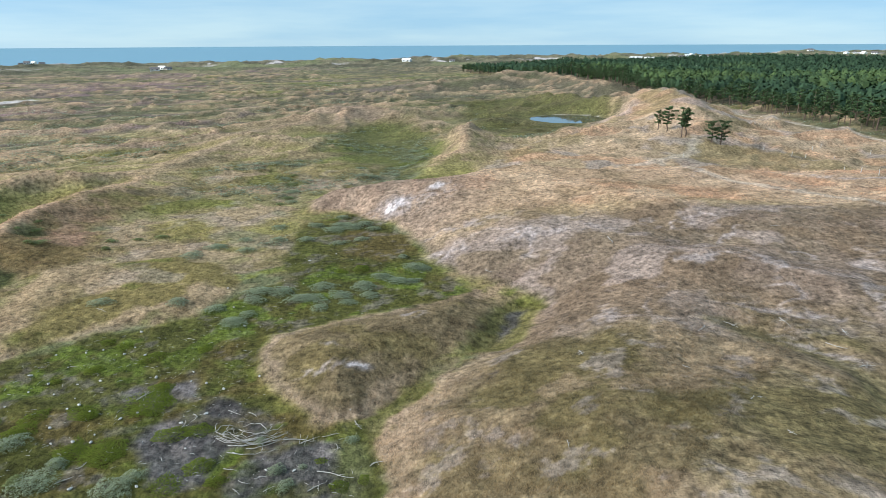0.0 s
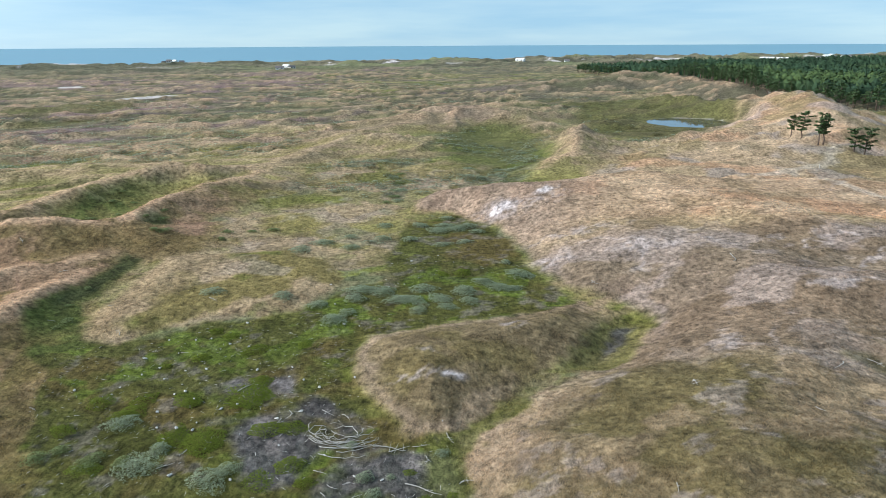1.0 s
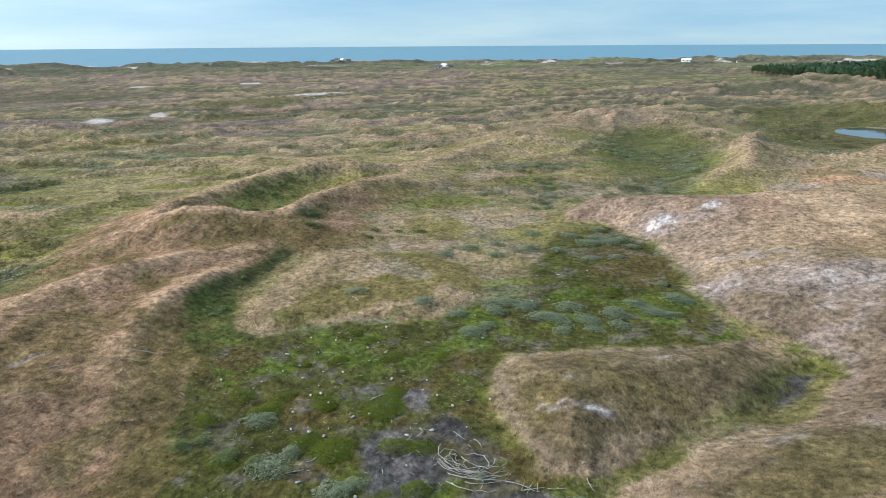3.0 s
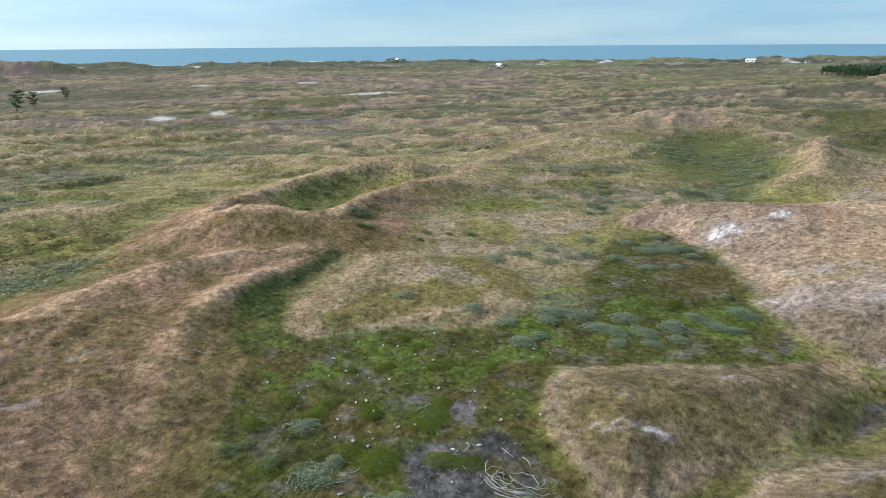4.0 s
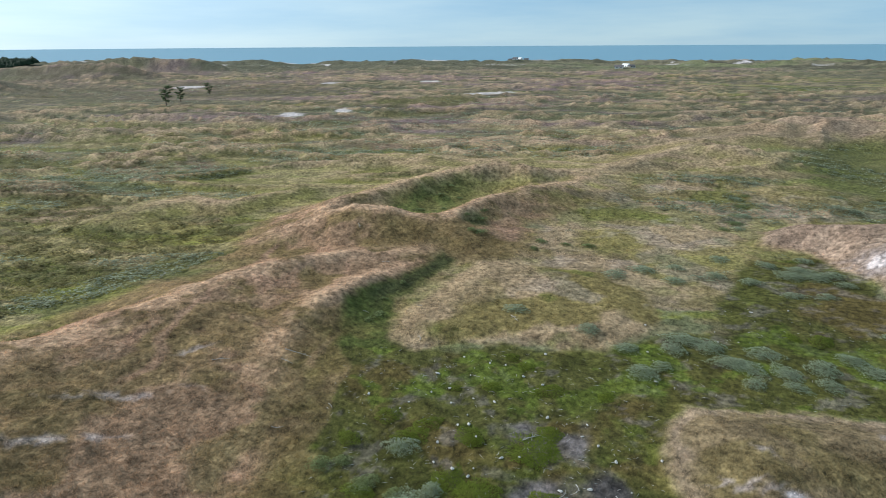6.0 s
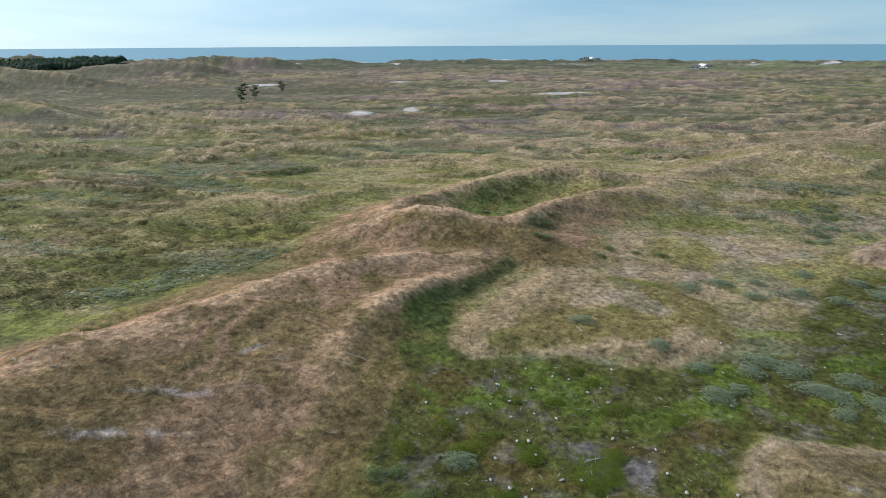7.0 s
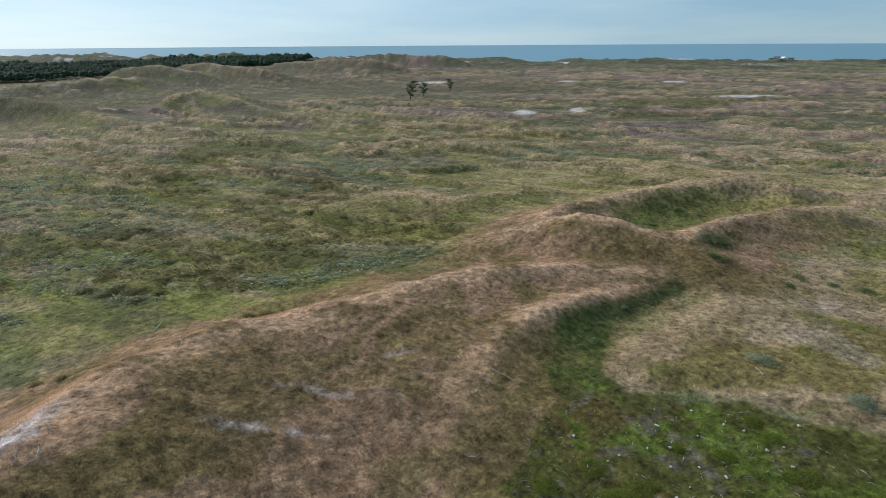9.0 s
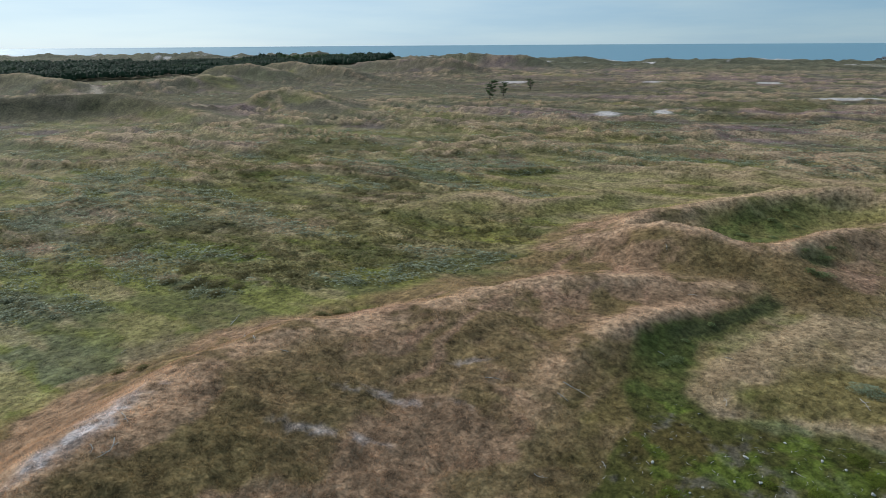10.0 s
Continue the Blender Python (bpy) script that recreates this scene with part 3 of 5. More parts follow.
    coast = smooth(300, 120, back + 60 * n3)
    col = lay(col, srgb(116, 110, 84), 0.9 * coast)
    col = lay(col, srgb(76, 74, 56), 0.8 * coast * smooth(-0.02, 0.14, fbm(su, sv, 15, 5, 235)))
    col = lay(col, srgb(86, 86, 64), 0.6 * coast * smooth(-250, -480, x))
    col = lay(col, srgb(118, 122, 80), 0.6 * coast * smooth(0.05, 0.25, fbm(x, y, 45, 4, 231)) * smooth(-420, -250, x))
    bare = np.maximum(bare, 0.8 * coast * smooth(0.44, 0.52, fbm(x, y, 34, 5, 241)) * smooth(150, 80, back))
    bare = np.maximum(bare, smooth(20, -10, back))
    col = lay(col, SAND, 0.9 * bare)
    col = lay(col, srgb(190, 176, 152), 0.75 * smooth(1.4, 0.6, np.abs(spine(wx, wy, LANE)[0])))
    # trodden paths
    for line, w in (([(-420, -12), (-342, -5), (-306, 2)], 2.2), ([(34, 112), (50, 128), (56, 143)], 1.3), ([(36, 108), (40, 95), (48, 82), (60, 66)], 0.9)):
        col = lay(col, srgb(188, 172, 146), 0.6 * smooth(1.3, 0.5, spine(wx, wy, line)[0] / w + 0.4 * n4))
    tuft = fbm(x, y, 0.55, 2, 137)
    col = col * (1 + 0.29 * n4 + (0.17 + 0.1 * far) * n2 + 0.14 * tuft * smooth(90, 40, away))[:, None]
    col = col * np.array([1.015, 0.985, 1.12])
    return np.clip(col, 0.004, 0.9), np.maximum(wet, gully), bare, stony


# ---- materials ----
def material(name, rough=0.9, colour=(0.5, 0.5, 0.5), metal=0.0):
    m = bpy.data.materials.new(name)
    m.use_nodes = True
    b = m.node_tree.nodes["Principled BSDF"]
    b.inputs["Base Color"].default_value = (*colour, 1)
    b.inputs["Roughness"].default_value = rough
    b.inputs["Metallic"].default_value = metal
    b.inputs["Specular IOR Level"].default_value = 0.25
    return m, m.node_tree.nodes, m.node_tree.links, b


def noise_node(nodes, links, scale, detail=4.0, rough=0.6, stretch=(1, 1, 1)):
    co = nodes.new("ShaderNodeTexCoord")
    mp = nodes.new("ShaderNodeMapping")
    mp.inputs["Scale"].default_value = stretch
    nz = nodes.new("ShaderNodeTexNoise")
    nz.inputs["Scale"].default_value = scale
    nz.inputs["Detail"].default_value = detail
    nz.inputs["Roughness"].default_value = rough
    links.new(co.outputs["Object"], mp.inputs["Vector"])
    links.new(mp.outputs["Vector"], nz.inputs["Vector"])
    return nz.outputs["Fac"]


def remap(nodes, links, value, lo, hi, to_lo, to_hi):
    r = nodes.new("ShaderNodeMapRange")
    for k, v in zip(("From Min", "From Max", "To Min", "To Max"), (lo, hi, to_lo, to_hi)):
        r.inputs[k].default_value = v
    links.new(value, r.inputs["Value"])
    return r.outputs["Result"]


def scaled(nodes, links, colour, factor):
    m = nodes.new("ShaderNodeVectorMath")
    m.operation = "SCALE"
    links.new(colour, m.inputs[0])
    links.new(factor, m.inputs["Scale"])
    return m.outputs["Vector"]


def attribute(nodes, name):
    a = nodes.new("ShaderNodeAttribute")
    a.attribute_name = name
    return a.outputs["Color"]


def bumped(nodes, links, shader, height, strength, distance):
    b = nodes.new("ShaderNodeBump")
    b.inputs["Strength"].default_value = strength
    b.inputs["Distance"].default_value = distance
    links.new(height, b.inputs["Height"])
    links.new(b.outputs["Normal"], shader.inputs["Normal"])


def earth_material():
    m, n, l, b = material("dune_ground", 0.95)
    col = attribute(n, "cover")
    for scale, detail, amount, stretch in ((0.55, 4, 0.3, (1, 1, 1)), (1.9, 2, 0.64, (1, 1, 1)), (9.0, 3, 0.25, (1.0, 0.5, 1.0))):
        f = noise_node(n, l, scale, detail, 0.62, stretch)
        col = scaled(n, l, col, remap(n, l, f, 0.25, 0.75, 1 - amount, 1 + amount))
    l.new(col, b.inputs["Base Color"])
    b.inputs["Specular IOR Level"].default_value = 0.08
    bumped(n, l, b, noise_node(n, l, 2.3, 5, 0.62), 0.9, 0.3)
    return m


def foliage_material(name, spread=0.35, thin=True):
    """Leaves and blades: the colour is carried by each clump, and varies a little from piece to piece; thin ones let light through."""
    m, n, l, b = material(name, 0.85)
    geo = n.new("ShaderNodeNewGeometry")
    k = 1.75 if thin else 1.0
    f = remap(n, l, geo.outputs["Random Per Island"], 0, 1, k * (1 - spread), k * (1 + spread))
    col = scaled(n, l, attribute(n, "cover"), f)
    l.new(col, b.inputs["Base Color"])
    b.inputs["Specular IOR Level"].default_value = 0.1
    if thin:
        tr = n.new("ShaderNodeBsdfTranslucent")
        l.new(col, tr.inputs["Color"])
        mix = n.new("ShaderNodeMixShader")
        mix.inputs["Fac"].default_value = 0.5
        l.new(b.outputs["BSDF"], mix.inputs[1])
        l.new(tr.outputs["BSDF"], mix.inputs[2])
        l.new(mix.outputs["Shader"], n["Material Output"].inputs["Surface"])
    return m


def plain_noisy(name, colour, rough, scale, amount, bump=0.4, dist=0.02):
    m, n, l, b = material(name, rough)
    rgb = n.new("ShaderNodeRGB")
    rgb.outputs[0].default_value = (*colour, 1)
    col = scaled(n, l, rgb.outputs[0], remap(n, l, noise_node(n, l, scale, 5), 0.25, 0.75, 1 - amount, 1 + amount))
    col = scaled(n, l, col, remap(n, l, noise_node(n, l, scale * 9, 3), 0.25, 0.75, 1 - amount * 0.6, 1 + amount * 0.6))
    l.new(col, b.inputs["Base Color"])
    bumped(n, l, b, noise_node(n, l, scale * 5, 6), bump, dist)
    return m


def water_material(name, colour, wave, rough, gloss):
    m, n, l, b = material(name, rough, colour)
    b.inputs["Specular IOR Level"].default_value = gloss
    bumped(n, l, b, noise_node(n, l, wave, 6, 0.6), 0.35 if rough > 0.1 else 0.04, 0.12)
    return m


EARTH = earth_material()
GRASS = foliage_material("grass_blades", 0.1)
NEEDLES = foliage_material("pine_needles", 0.25, False)
LEAVES = foliage_material("willow_leaves", 0.3)
BARK = plain_noisy("pine_bark", (0.12, 0.085, 0.065), 0.9, 4.0, 0.4)
DEADWOOD = plain_noisy("bleached_wood", (0.42, 0.39, 0.36), 0.85, 6.0, 0.35)
CHIPWOOD = plain_noisy("chalky_wood", (0.5, 0.47, 0.44), 0.9, 9.0, 0.45)
SEA = water_material("sea_water", (0.15, 0.28, 0.36), 0.06, 0.55, 0.12)
POOL = water_material("pond_water", (0.03, 0.04, 0.045), 1.5, 0.04, 0.5)
WHITEWASH = plain_noisy("white_wall", (0.8, 0.79, 0.76), 0.7, 0.8, 0.08)
TILES = plain_noisy("grey_roof", (0.16, 0.14, 0.14), 0.8, 1.5, 0.25)
GLASS_DARK = plain_noisy("window_glass", (0.03, 0.04, 0.05), 0.15, 2.0, 0.2, 0.0)


# ---- mesh helpers ----
def mesh_of(name, verts, faces, mat, colours=None, smooth_faces=False):
    """A mesh from arrays; faces all have the same number of corners. colours: one per corner point of the mesh."""
    verts, faces = np.asarray(verts, np.float32), np.asarray(faces, np.int32)
    me = bpy.data.meshes.new(name)
    k = faces.shape[1]
    me.vertices.add(len(verts))
    me.vertices.foreach_set("co", verts.ravel())
    me.loops.add(faces.size)
    me.loops.foreach_set("vertex_index", faces.ravel())
    me.polygons.add(len(faces))
    me.polygons.foreach_set("loop_start", np.arange(0, faces.size, k, dtype=np.int32))
    me.polygons.foreach_set("use_smooth", np.full(len(faces), smooth_faces))
    me.update(calc_edges=True)
    if colours is not None:
        a = me.attributes.new("cover", "FLOAT_COLOR", "POINT")
        c = np.ones((len(verts), 4), np.float32)
        c[:, :3] = colours
        a.data.foreach_set("color", c.ravel())
    me.materials.append(mat)
    return me


def soup(name, tris, normals, mat, colours):
    """A mesh of loose leaves or blades (n x 3 x 3 corners), each lit as part of the rounded tuft it belongs to. colours: one per corner."""
    tris, normals = np.array(tris, float), np.asarray(normals, float)
    face = np.cross(tris[:, 1] - tris[:, 0], tris[:, 2] - tris[:, 0])
    flip = (face * normals).sum(-1) < 0
    tris[flip] = tris[flip][:, ::-1]
    me = mesh_of(name, tris.reshape(-1, 3), np.arange(len(tris) * 3).reshape(-1, 3), mat, colours, True)
    normals = normals / np.linalg.norm(normals, axis=1)[:, None]
    me.normals_split_custom_set_from_vertices(np.repeat(normals, 3, 0).tolist())
    return me


def part(name, me, parent, label="", at=None):
    ob = new(name, me)
    ob.parent = parent
    if at is not None:
        ob.matrix_basis = at
    if label:
        ob["label"] = label
    return ob


# ---- ground: one sheet of rings, finer towards the walk and where it looks ----
HUB = (-4.0, 6.0)
fine = np.radians(np.arange(-50, 110, 0.24))      # headings to the left of +y
rest = np.radians(np.arange(110, 310, 2.5))
heads = np.concatenate([fine, rest])
radii = np.concatenate([[0.0, 4.0, 8.0], 11 * np.exp(np.arange(0, math.log(130 / 11), 0.0055)),
                        130 * np.exp(np.arange(0, math.log(4940 / 130), 0.0112)), [4950.0]])
RR, AA = np.meshgrid(radii, heads, indexing="ij")
gx, gy = (HUB[0] - RR * np.sin(AA)).ravel(), (HUB[1] + RR * np.cos(AA)).ravel()
gz, gd, gc = land(gx, gy)
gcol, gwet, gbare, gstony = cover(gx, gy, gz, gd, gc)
na, nr = len(heads), len(radii)
SHEET = np.concatenate([np.stack([gz, gd, gwet, gbare, gstony], -1), gcol], 1).reshape(nr, na, 8)


def on_sheet(x, y):
    """Height, rise, wetness, bareness, stoniness and colour of the ground sheet at each place."""
    x, y = np.asarray(x, float) - HUB[0], np.asarray(y, float) - HUB[1]
    r, a = np.hypot(x, y), np.mod(np.arctan2(-x, y) - heads[0], 2 * math.pi) + heads[0]
    i = np.clip(np.searchsorted(radii, r) - 1, 0, nr - 2)
    j = np.clip(np.searchsorted(heads, a) - 1, 0, na - 1)
    j1 = (j + 1) % na
    fr = np.clip((r - radii[i]) / (radii[i + 1] - radii[i]), 0, 1)[:, None]
    fa = np.clip((a - heads[j]) / np.where(j1 > 0, heads[j1] - heads[j], heads[0] + 2 * math.pi - heads[-1]), 0, 1)[:, None]
    return (SHEET[i, j] * (1 - fr) + SHEET[i + 1, j] * fr) * (1 - fa) + (SHEET[i, j1] * (1 - fr) + SHEET[i + 1, j1] * fr) * fa


def ground_at(x, y):
    return float(on_sheet(np.array([x]), np.array([y]))[0, 0])


i0 = (np.arange(nr - 1)[:, None] * na + np.arange(na)[None, :]).ravel()
i1 = (np.arange(nr - 1)[:, None] * na + (np.arange(na) + 1)[None, :] % na).ravel()
quads = np.stack([i0, i1, i1 + na, i0 + na], -1)[:, ::-1]
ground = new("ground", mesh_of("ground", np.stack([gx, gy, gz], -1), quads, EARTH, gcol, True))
tagged(ground, "rolling coastal dunes with dry straw grass, moss and bare sand", "ground", kind="structure")

# ---- water ----
ang = np.linspace(0, 2 * np.pi, 257)[:-1]
c_in = np.array([(px, py) for px, py in COAST])
s_v, s_f = [], []
steps = 60
cx = np.interp(np.linspace(0, len(COAST) - 1, steps), range(len(COAST)), c_in[:, 0])
cy = np.interp(np.linspace(0, len(COAST) - 1, steps), range(len(COAST)), c_in[:, 1])
for k in range(steps):
    base = math.atan2(cy[k], cx[k])
    for f in np.linspace(0, 1, 24):
        r0 = math.hypot(cx[k], cy[k])
        r = r0 + (max(4960, r0 + 1) - r0) * f ** 2
        s_v.append((r * math.cos(base), r * math.sin(base), PLAIN - 0.2))
for k in range(steps - 1):
    for j in range(23):
        a = k * 24 + j
        s_f.append((a, a + 24, a + 25, a + 1))
sea = new("water", mesh_of("water", s_v, s_f, SEA))
tagged(sea, "calm blue sea reaching the horizon beyond the dunes", "sea", kind="structure")

pond_v = [(POND[0], POND[1], PLAIN - 0.10)]
for a in ang[::4]:
    ex, ey = 1.25 * POND[2] * math.cos(a), 1.25 * POND[3] * math.sin(a)
    ca, sa = math.cos(radians(POND[4])), math.sin(radians(POND[4]))
    pond_v.append((POND[0] + ca * ex - sa * ey, POND[1] + sa * ex + ca * ey, PLAIN - 0.10))
pond_f = [(0, k, k % 64 + 1) for k in range(1, 65)]
pond = new("pond_water", mesh_of("pond_water", pond_v, pond_f, POOL))
tagged(pond, "small still pond reflecting the pale sky in a green meadow", "pond", kind="structure")


# ---- trees ----
def tube(pts, radii_, sides=6):
    """Vertices and quads of a bent, tapering round bar."""
    v, f = [], []
    pts = [Vector(p) for p in pts]
    for k, p in enumerate(pts):
        d = (pts[min(k + 1, len(pts) - 1)] - pts[max(k - 1, 0)]).normalized()
        u = d.cross(Vector((0.3, 0.9, 0.2))).normalized()
        w = d.cross(u)
        for s in range(sides):
            a = 2 * math.pi * s / sides
            v.append(p + radii_[k] * (math.cos(a) * u + math.sin(a) * w))
    for k in range(len(pts) - 1):
        for s in range(sides):
            a, b = k * sides + s, k * sides + (s + 1) % sides
            f.append((a, b, b + sides, a + sides))
    return v, f


def join(pieces):
    v, f = [], []
    for pv, pf in pieces:
        n = len(v)
        v.extend(pv)
        f.extend(tuple(i + n for i in q) for q in pf)
    return v, f


def clump(rng, centre, spread, count, size, up=0.35):
    """Count small leaf sprays round a centre: arrays of triangle corners."""
    c = np.asarray(centre)
    p = rng.normal(0, 0.5, (count, 3))
    p *= np.minimum(1, 1.15 / np.maximum(np.linalg.norm(p, axis=1), 1e-6))[:, None]
    p = c + p * spread
    d = p - c + rng.normal(0, 0.25, (count, 3)) * spread
    d[:, 2] += up * np.mean(spread)
    d /= np.linalg.norm(d, axis=1)[:, None]
    s = np.cross(d, rng.normal(0, 1, (count, 3)))
    s /= np.linalg.norm(s, axis=1)[:, None]
    ln = size * rng.uniform(0.6, 1.3, count)[:, None]
    return np.stack([p - s * ln * 0.42, p + s * ln * 0.42, p + d * ln], 1)


def pine_meshes(seed, height, lean, bare_to, crown_w, sprays):
    """Trunk with limbs, and crown, of a wind-shaped pine."""
    rng = np.random.default_rng(seed)
    line = [(lean * height * (k / 6) ** 1.6 + 0.08 * rng.normal(), 0.08 * rng.normal(), height * 0.95 * k / 6) for k in range(7)]
    line[0] = (0, 0, -0.3)
    pieces = [tube(line, [0.028 * height * (1 - 0.82 * k / 6) for k in range(7)], 7)]
    tris = []
    for k in range(15):
        h = bare_to + (1 - bare_to) * (k + 0.4) / 15
        base = Vector([np.interp(h * 6 * 0.98, range(7), [p[i] for p in line]) for i in range(3)])
        a = k * 2.4 + rng.uniform(-0.5, 0.5)
        reach = crown_w * (0.35 + 0.75 * math.sin(math.pi * min(1, 0.25 + 0.75 * (1 - (h - bare_to) / (1 - bare_to))))) * rng.uniform(0.6, 1.15)
        tip = base + Vector((reach * math.cos(a) + lean * 0.5, reach * math.sin(a), reach * rng.uniform(0.05, 0.45)))
        mid = base.lerp(tip, 0.5) + Vector((0, 0, 0.08 * reach))
        pieces.append(tube([base, mid, tip], [0.008 * height, 0.005 * height, 0.002 * height], 4))
        for q in (0.45, 0.75, 1.0):
            c = base.lerp(tip, q)
            tris.append(clump(rng, c, np.array([0.34, 0.34, 0.13]) * crown_w * rng.uniform(0.5, 0.85), sprays, 0.05 * height))
    tris.append(clump(rng, (line[6][0], line[6][1], height * 0.95), np.array([0.3, 0.3, 0.3]) * crown_w, sprays * 2, 0.05 * height))
    t = np.concatenate(tris)
    v, f = join(pieces)
    base_col = srgb(78, 98, 64)
    shade = rng.uniform(0.7, 1.3, len(t))[:, None] * base_col
    trunk = mesh_of("trunk", [tuple(p) for p in v], f, BARK)
    mid = t.mean(1)
    out = mid - np.array([lean * height * 0.5, 0, height * (bare_to + 0.2)])
    crown = soup("crown", t, out / height + np.array([0, 0, 0.35]) + rng.normal(0, 0.12, out.shape), NEEDLES, np.repeat(shade, 3, 0))
    return trunk, crown


def pine_tree(meshes, x, y, scale, turn, label, group):
    ob = new("pine_tree")
    part("trunk", meshes[0], ob, "bare grey-brown trunk with thin limbs")
    part("crown", meshes[1], ob)
    ob.matrix_basis = pose(x, y, ground_at(x, y) - 0.05, 0, 0, turn) @ Matrix.Scale(scale, 4)
    return tagged(ob, label, "tree", group)


KINDS = [pine_meshes(1, 6.6, 0.06, 0.40, 1.5, 26), pine_meshes(2, 6.2, -0.05, 0.34, 1.35, 26), pine_meshes(3, 5.0, 0.12, 0.22, 1.6, 30),
         pine_meshes(4, 7.0, 0.02, 0.45, 1.5, 26)]
for kind, x, y, s, turn in ((0, 50.2, 151.5, 0.75, 20), (1, 50.8, 147, 0.95, 140), (3, 51.8, 140.4, 0.8, 250), (1, 53.2, 141.9, 1.0, 60), (2, 56.3, 134.9, 0.9, 190), (2, 58.6, 136, 1.0, 20)):
    pine_tree(KINDS[kind], x, y, s, turn, "wind-shaped dark green pine on dry dune grass", "pines on the dune")
for kind, x, y, s, turn in ((2, -250, 144.5, 1.5, 20), (2, -266, 160, 1.2, 100), (2, -297, 194, 1.15, 240)):
    pine_tree(KINDS[kind], x, y, s, turn, "lone wind-bent pine standing in the open heath", "pines on the heath")

# pine wood: the edge trees one by one, the rest as one canopy
WOOD = [(12, 560), (38, 480), (58, 430), (72, 330), (78, 288), (97, 262), (104, 226), (111, 200), (112, 172), (118, 150), (130, 120), (170, 70), (900, 250), (900, 900), (420, 860), (150, 640)]


def wood_spots(area, step, seed):
    rng = np.random.default_rng(seed)
    xs, ys = [p[0] for p in area], [p[1] for p in area]
    px, py = np.meshgrid(np.arange(min(xs), max(xs), step), np.arange(min(ys), max(ys), step))
    px, py = px.ravel() + rng.uniform(-0.45, 0.45, px.size) * step, py.ravel() + rng.uniform(-0.45, 0.45, px.size) * step
    d = inside(px, py, area) + 2.5 * fbm(px, py, 25, 2, 301)
    k = d > 0
    return px[k], py[k], d[k], rng


def canopy(px, py, rng, sprays, h_mean, shade, fat=1.0):
    """Crowns of a whole wood: triangle corners, their lie and their colours."""
    n = len(px)
    z = on_sheet(px, py)[:, 0]
    h = h_mean * rng.uniform(0.6, 1.3, n) * (1 + 0.3 * fbm(px, py, 60, 3, 311))
    tone = 1 + 0.25 * fbm(px, py, 40, 3, 321) + rng.uniform(-0.12, 0.12, n)
    warm = smooth(0.25, 0.6, fbm(px, py, 70, 3, 331))[:, None]
    leaf = (srgb(56, 76, 55) * (1 - warm) + srgb(84, 102, 62) * warm) * (tone * shade)[:, None]
    foot = np.stack([px, py, z], -1)
    turn, wide = rng.uniform(0, 6.28, n), fat * h * rng.uniform(0.22, 0.3, n)
    apex = foot + np.stack([0 * h, 0 * h, 0.95 * h], -1)
    tris, nors, cols = [], [], []

    def ring(k, size, up):
        a = turn + 2 * math.pi * k / 5
        return foot + np.stack([size * wide * np.cos(a), size * wide * np.sin(a), up * h], -1)
    for k in range(5):
        a = turn + 2 * math.pi * (k + 0.5) / 5
        side = np.stack([np.cos(a), np.sin(a), np.full(n, 0.5)], -1)
        l0, l1, u0, u1 = ring(k, 1, 0.4), ring(k + 1, 1, 0.4), ring(k, 0.72, 0.76), ring(k + 1, 0.72, 0.76)
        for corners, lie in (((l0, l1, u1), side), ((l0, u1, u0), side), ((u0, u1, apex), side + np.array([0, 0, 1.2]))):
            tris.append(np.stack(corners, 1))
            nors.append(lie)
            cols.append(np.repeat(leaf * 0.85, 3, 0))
    for k in range(sprays):
        u, a = rng.uniform(0, 1, n), rng.uniform(0, 2 * math.pi, n)
        r = (0.3 + 2.3 * np.sqrt(1 - u ** 1.7)) * rng.uniform(0.45, 1.0, n) * fat * h / 8
        c = foot + np.stack([r * np.cos(a), r * np.sin(a), h * (0.5 + 0.48 * u)], -1)
        d = np.stack([np.cos(a) * 0.8, np.sin(a) * 0.8, rng.uniform(-0.1, 0.9, n)], -1)
        s = np.stack([-np.sin(a), np.cos(a), rng.uniform(-0.4, 0.4, n)], -1)
        ln = (h * rng.uniform(0.07, 0.14, n) * (22 / max(sprays, 14)) ** 0.5)[:, None]
        tris.append(np.stack([c - s * ln * 0.6, c + s * ln * 0.6, c + d * ln], 1))
        nors.append(np.stack([np.cos(a) * r * 0.4, np.sin(a) * r * 0.4, 0.15 + 0.9 * u], -1) + rng.normal(0, 0.12, (n, 3)))
        cols.append(np.repeat(leaf * rng.uniform(0.85, 1.18, n)[:, None], 3, 0))
    return np.concatenate(tris), np.concatenate(nors), np.concatenate(cols)


wx_, wy_, wd_, rng_w = wood_spots(WOOD, 4.3, 5)
seen_k = (np.abs(np.arctan2(wx_, wy_)) < radians(44)) & (np.hypot(wx_, wy_) < 860)
wx_, wy_, wd_ = wx_[seen_k], wy_[seen_k], wd_[seen_k]
order = np.argsort(wd_ + 0.02 * np.hypot(wx_, wy_))
edge, inner = order[:240], order[240:]
EDGE_KINDS = [pine_meshes(11, 6.6, 0.04, 0.42, 1.5, 16), pine_meshes(12, 6.0, -0.04, 0.36, 1.4, 16), pine_meshes(13, 7.0, 0.02, 0.46, 1.4, 16)]
for k in edge:
    pine_tree(EDGE_KINDS[int(rng_w.integers(3))], float(wx_[k]), float(wy_[k]), float(rng_w.uniform(0.65, 1.25)), float(rng_w.uniform(0, 360)),
              "dark green pine with a bare trunk at the wood's edge", "pines at the wood's edge")
t_w, n_w, c_w = canopy(wx_[inner], wy_[inner], rng_w, 18, 6.6, 1.0)
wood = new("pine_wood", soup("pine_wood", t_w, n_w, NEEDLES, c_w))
tagged(wood, "dense dark green pine wood behind the dunes", "forest", kind="stuff")
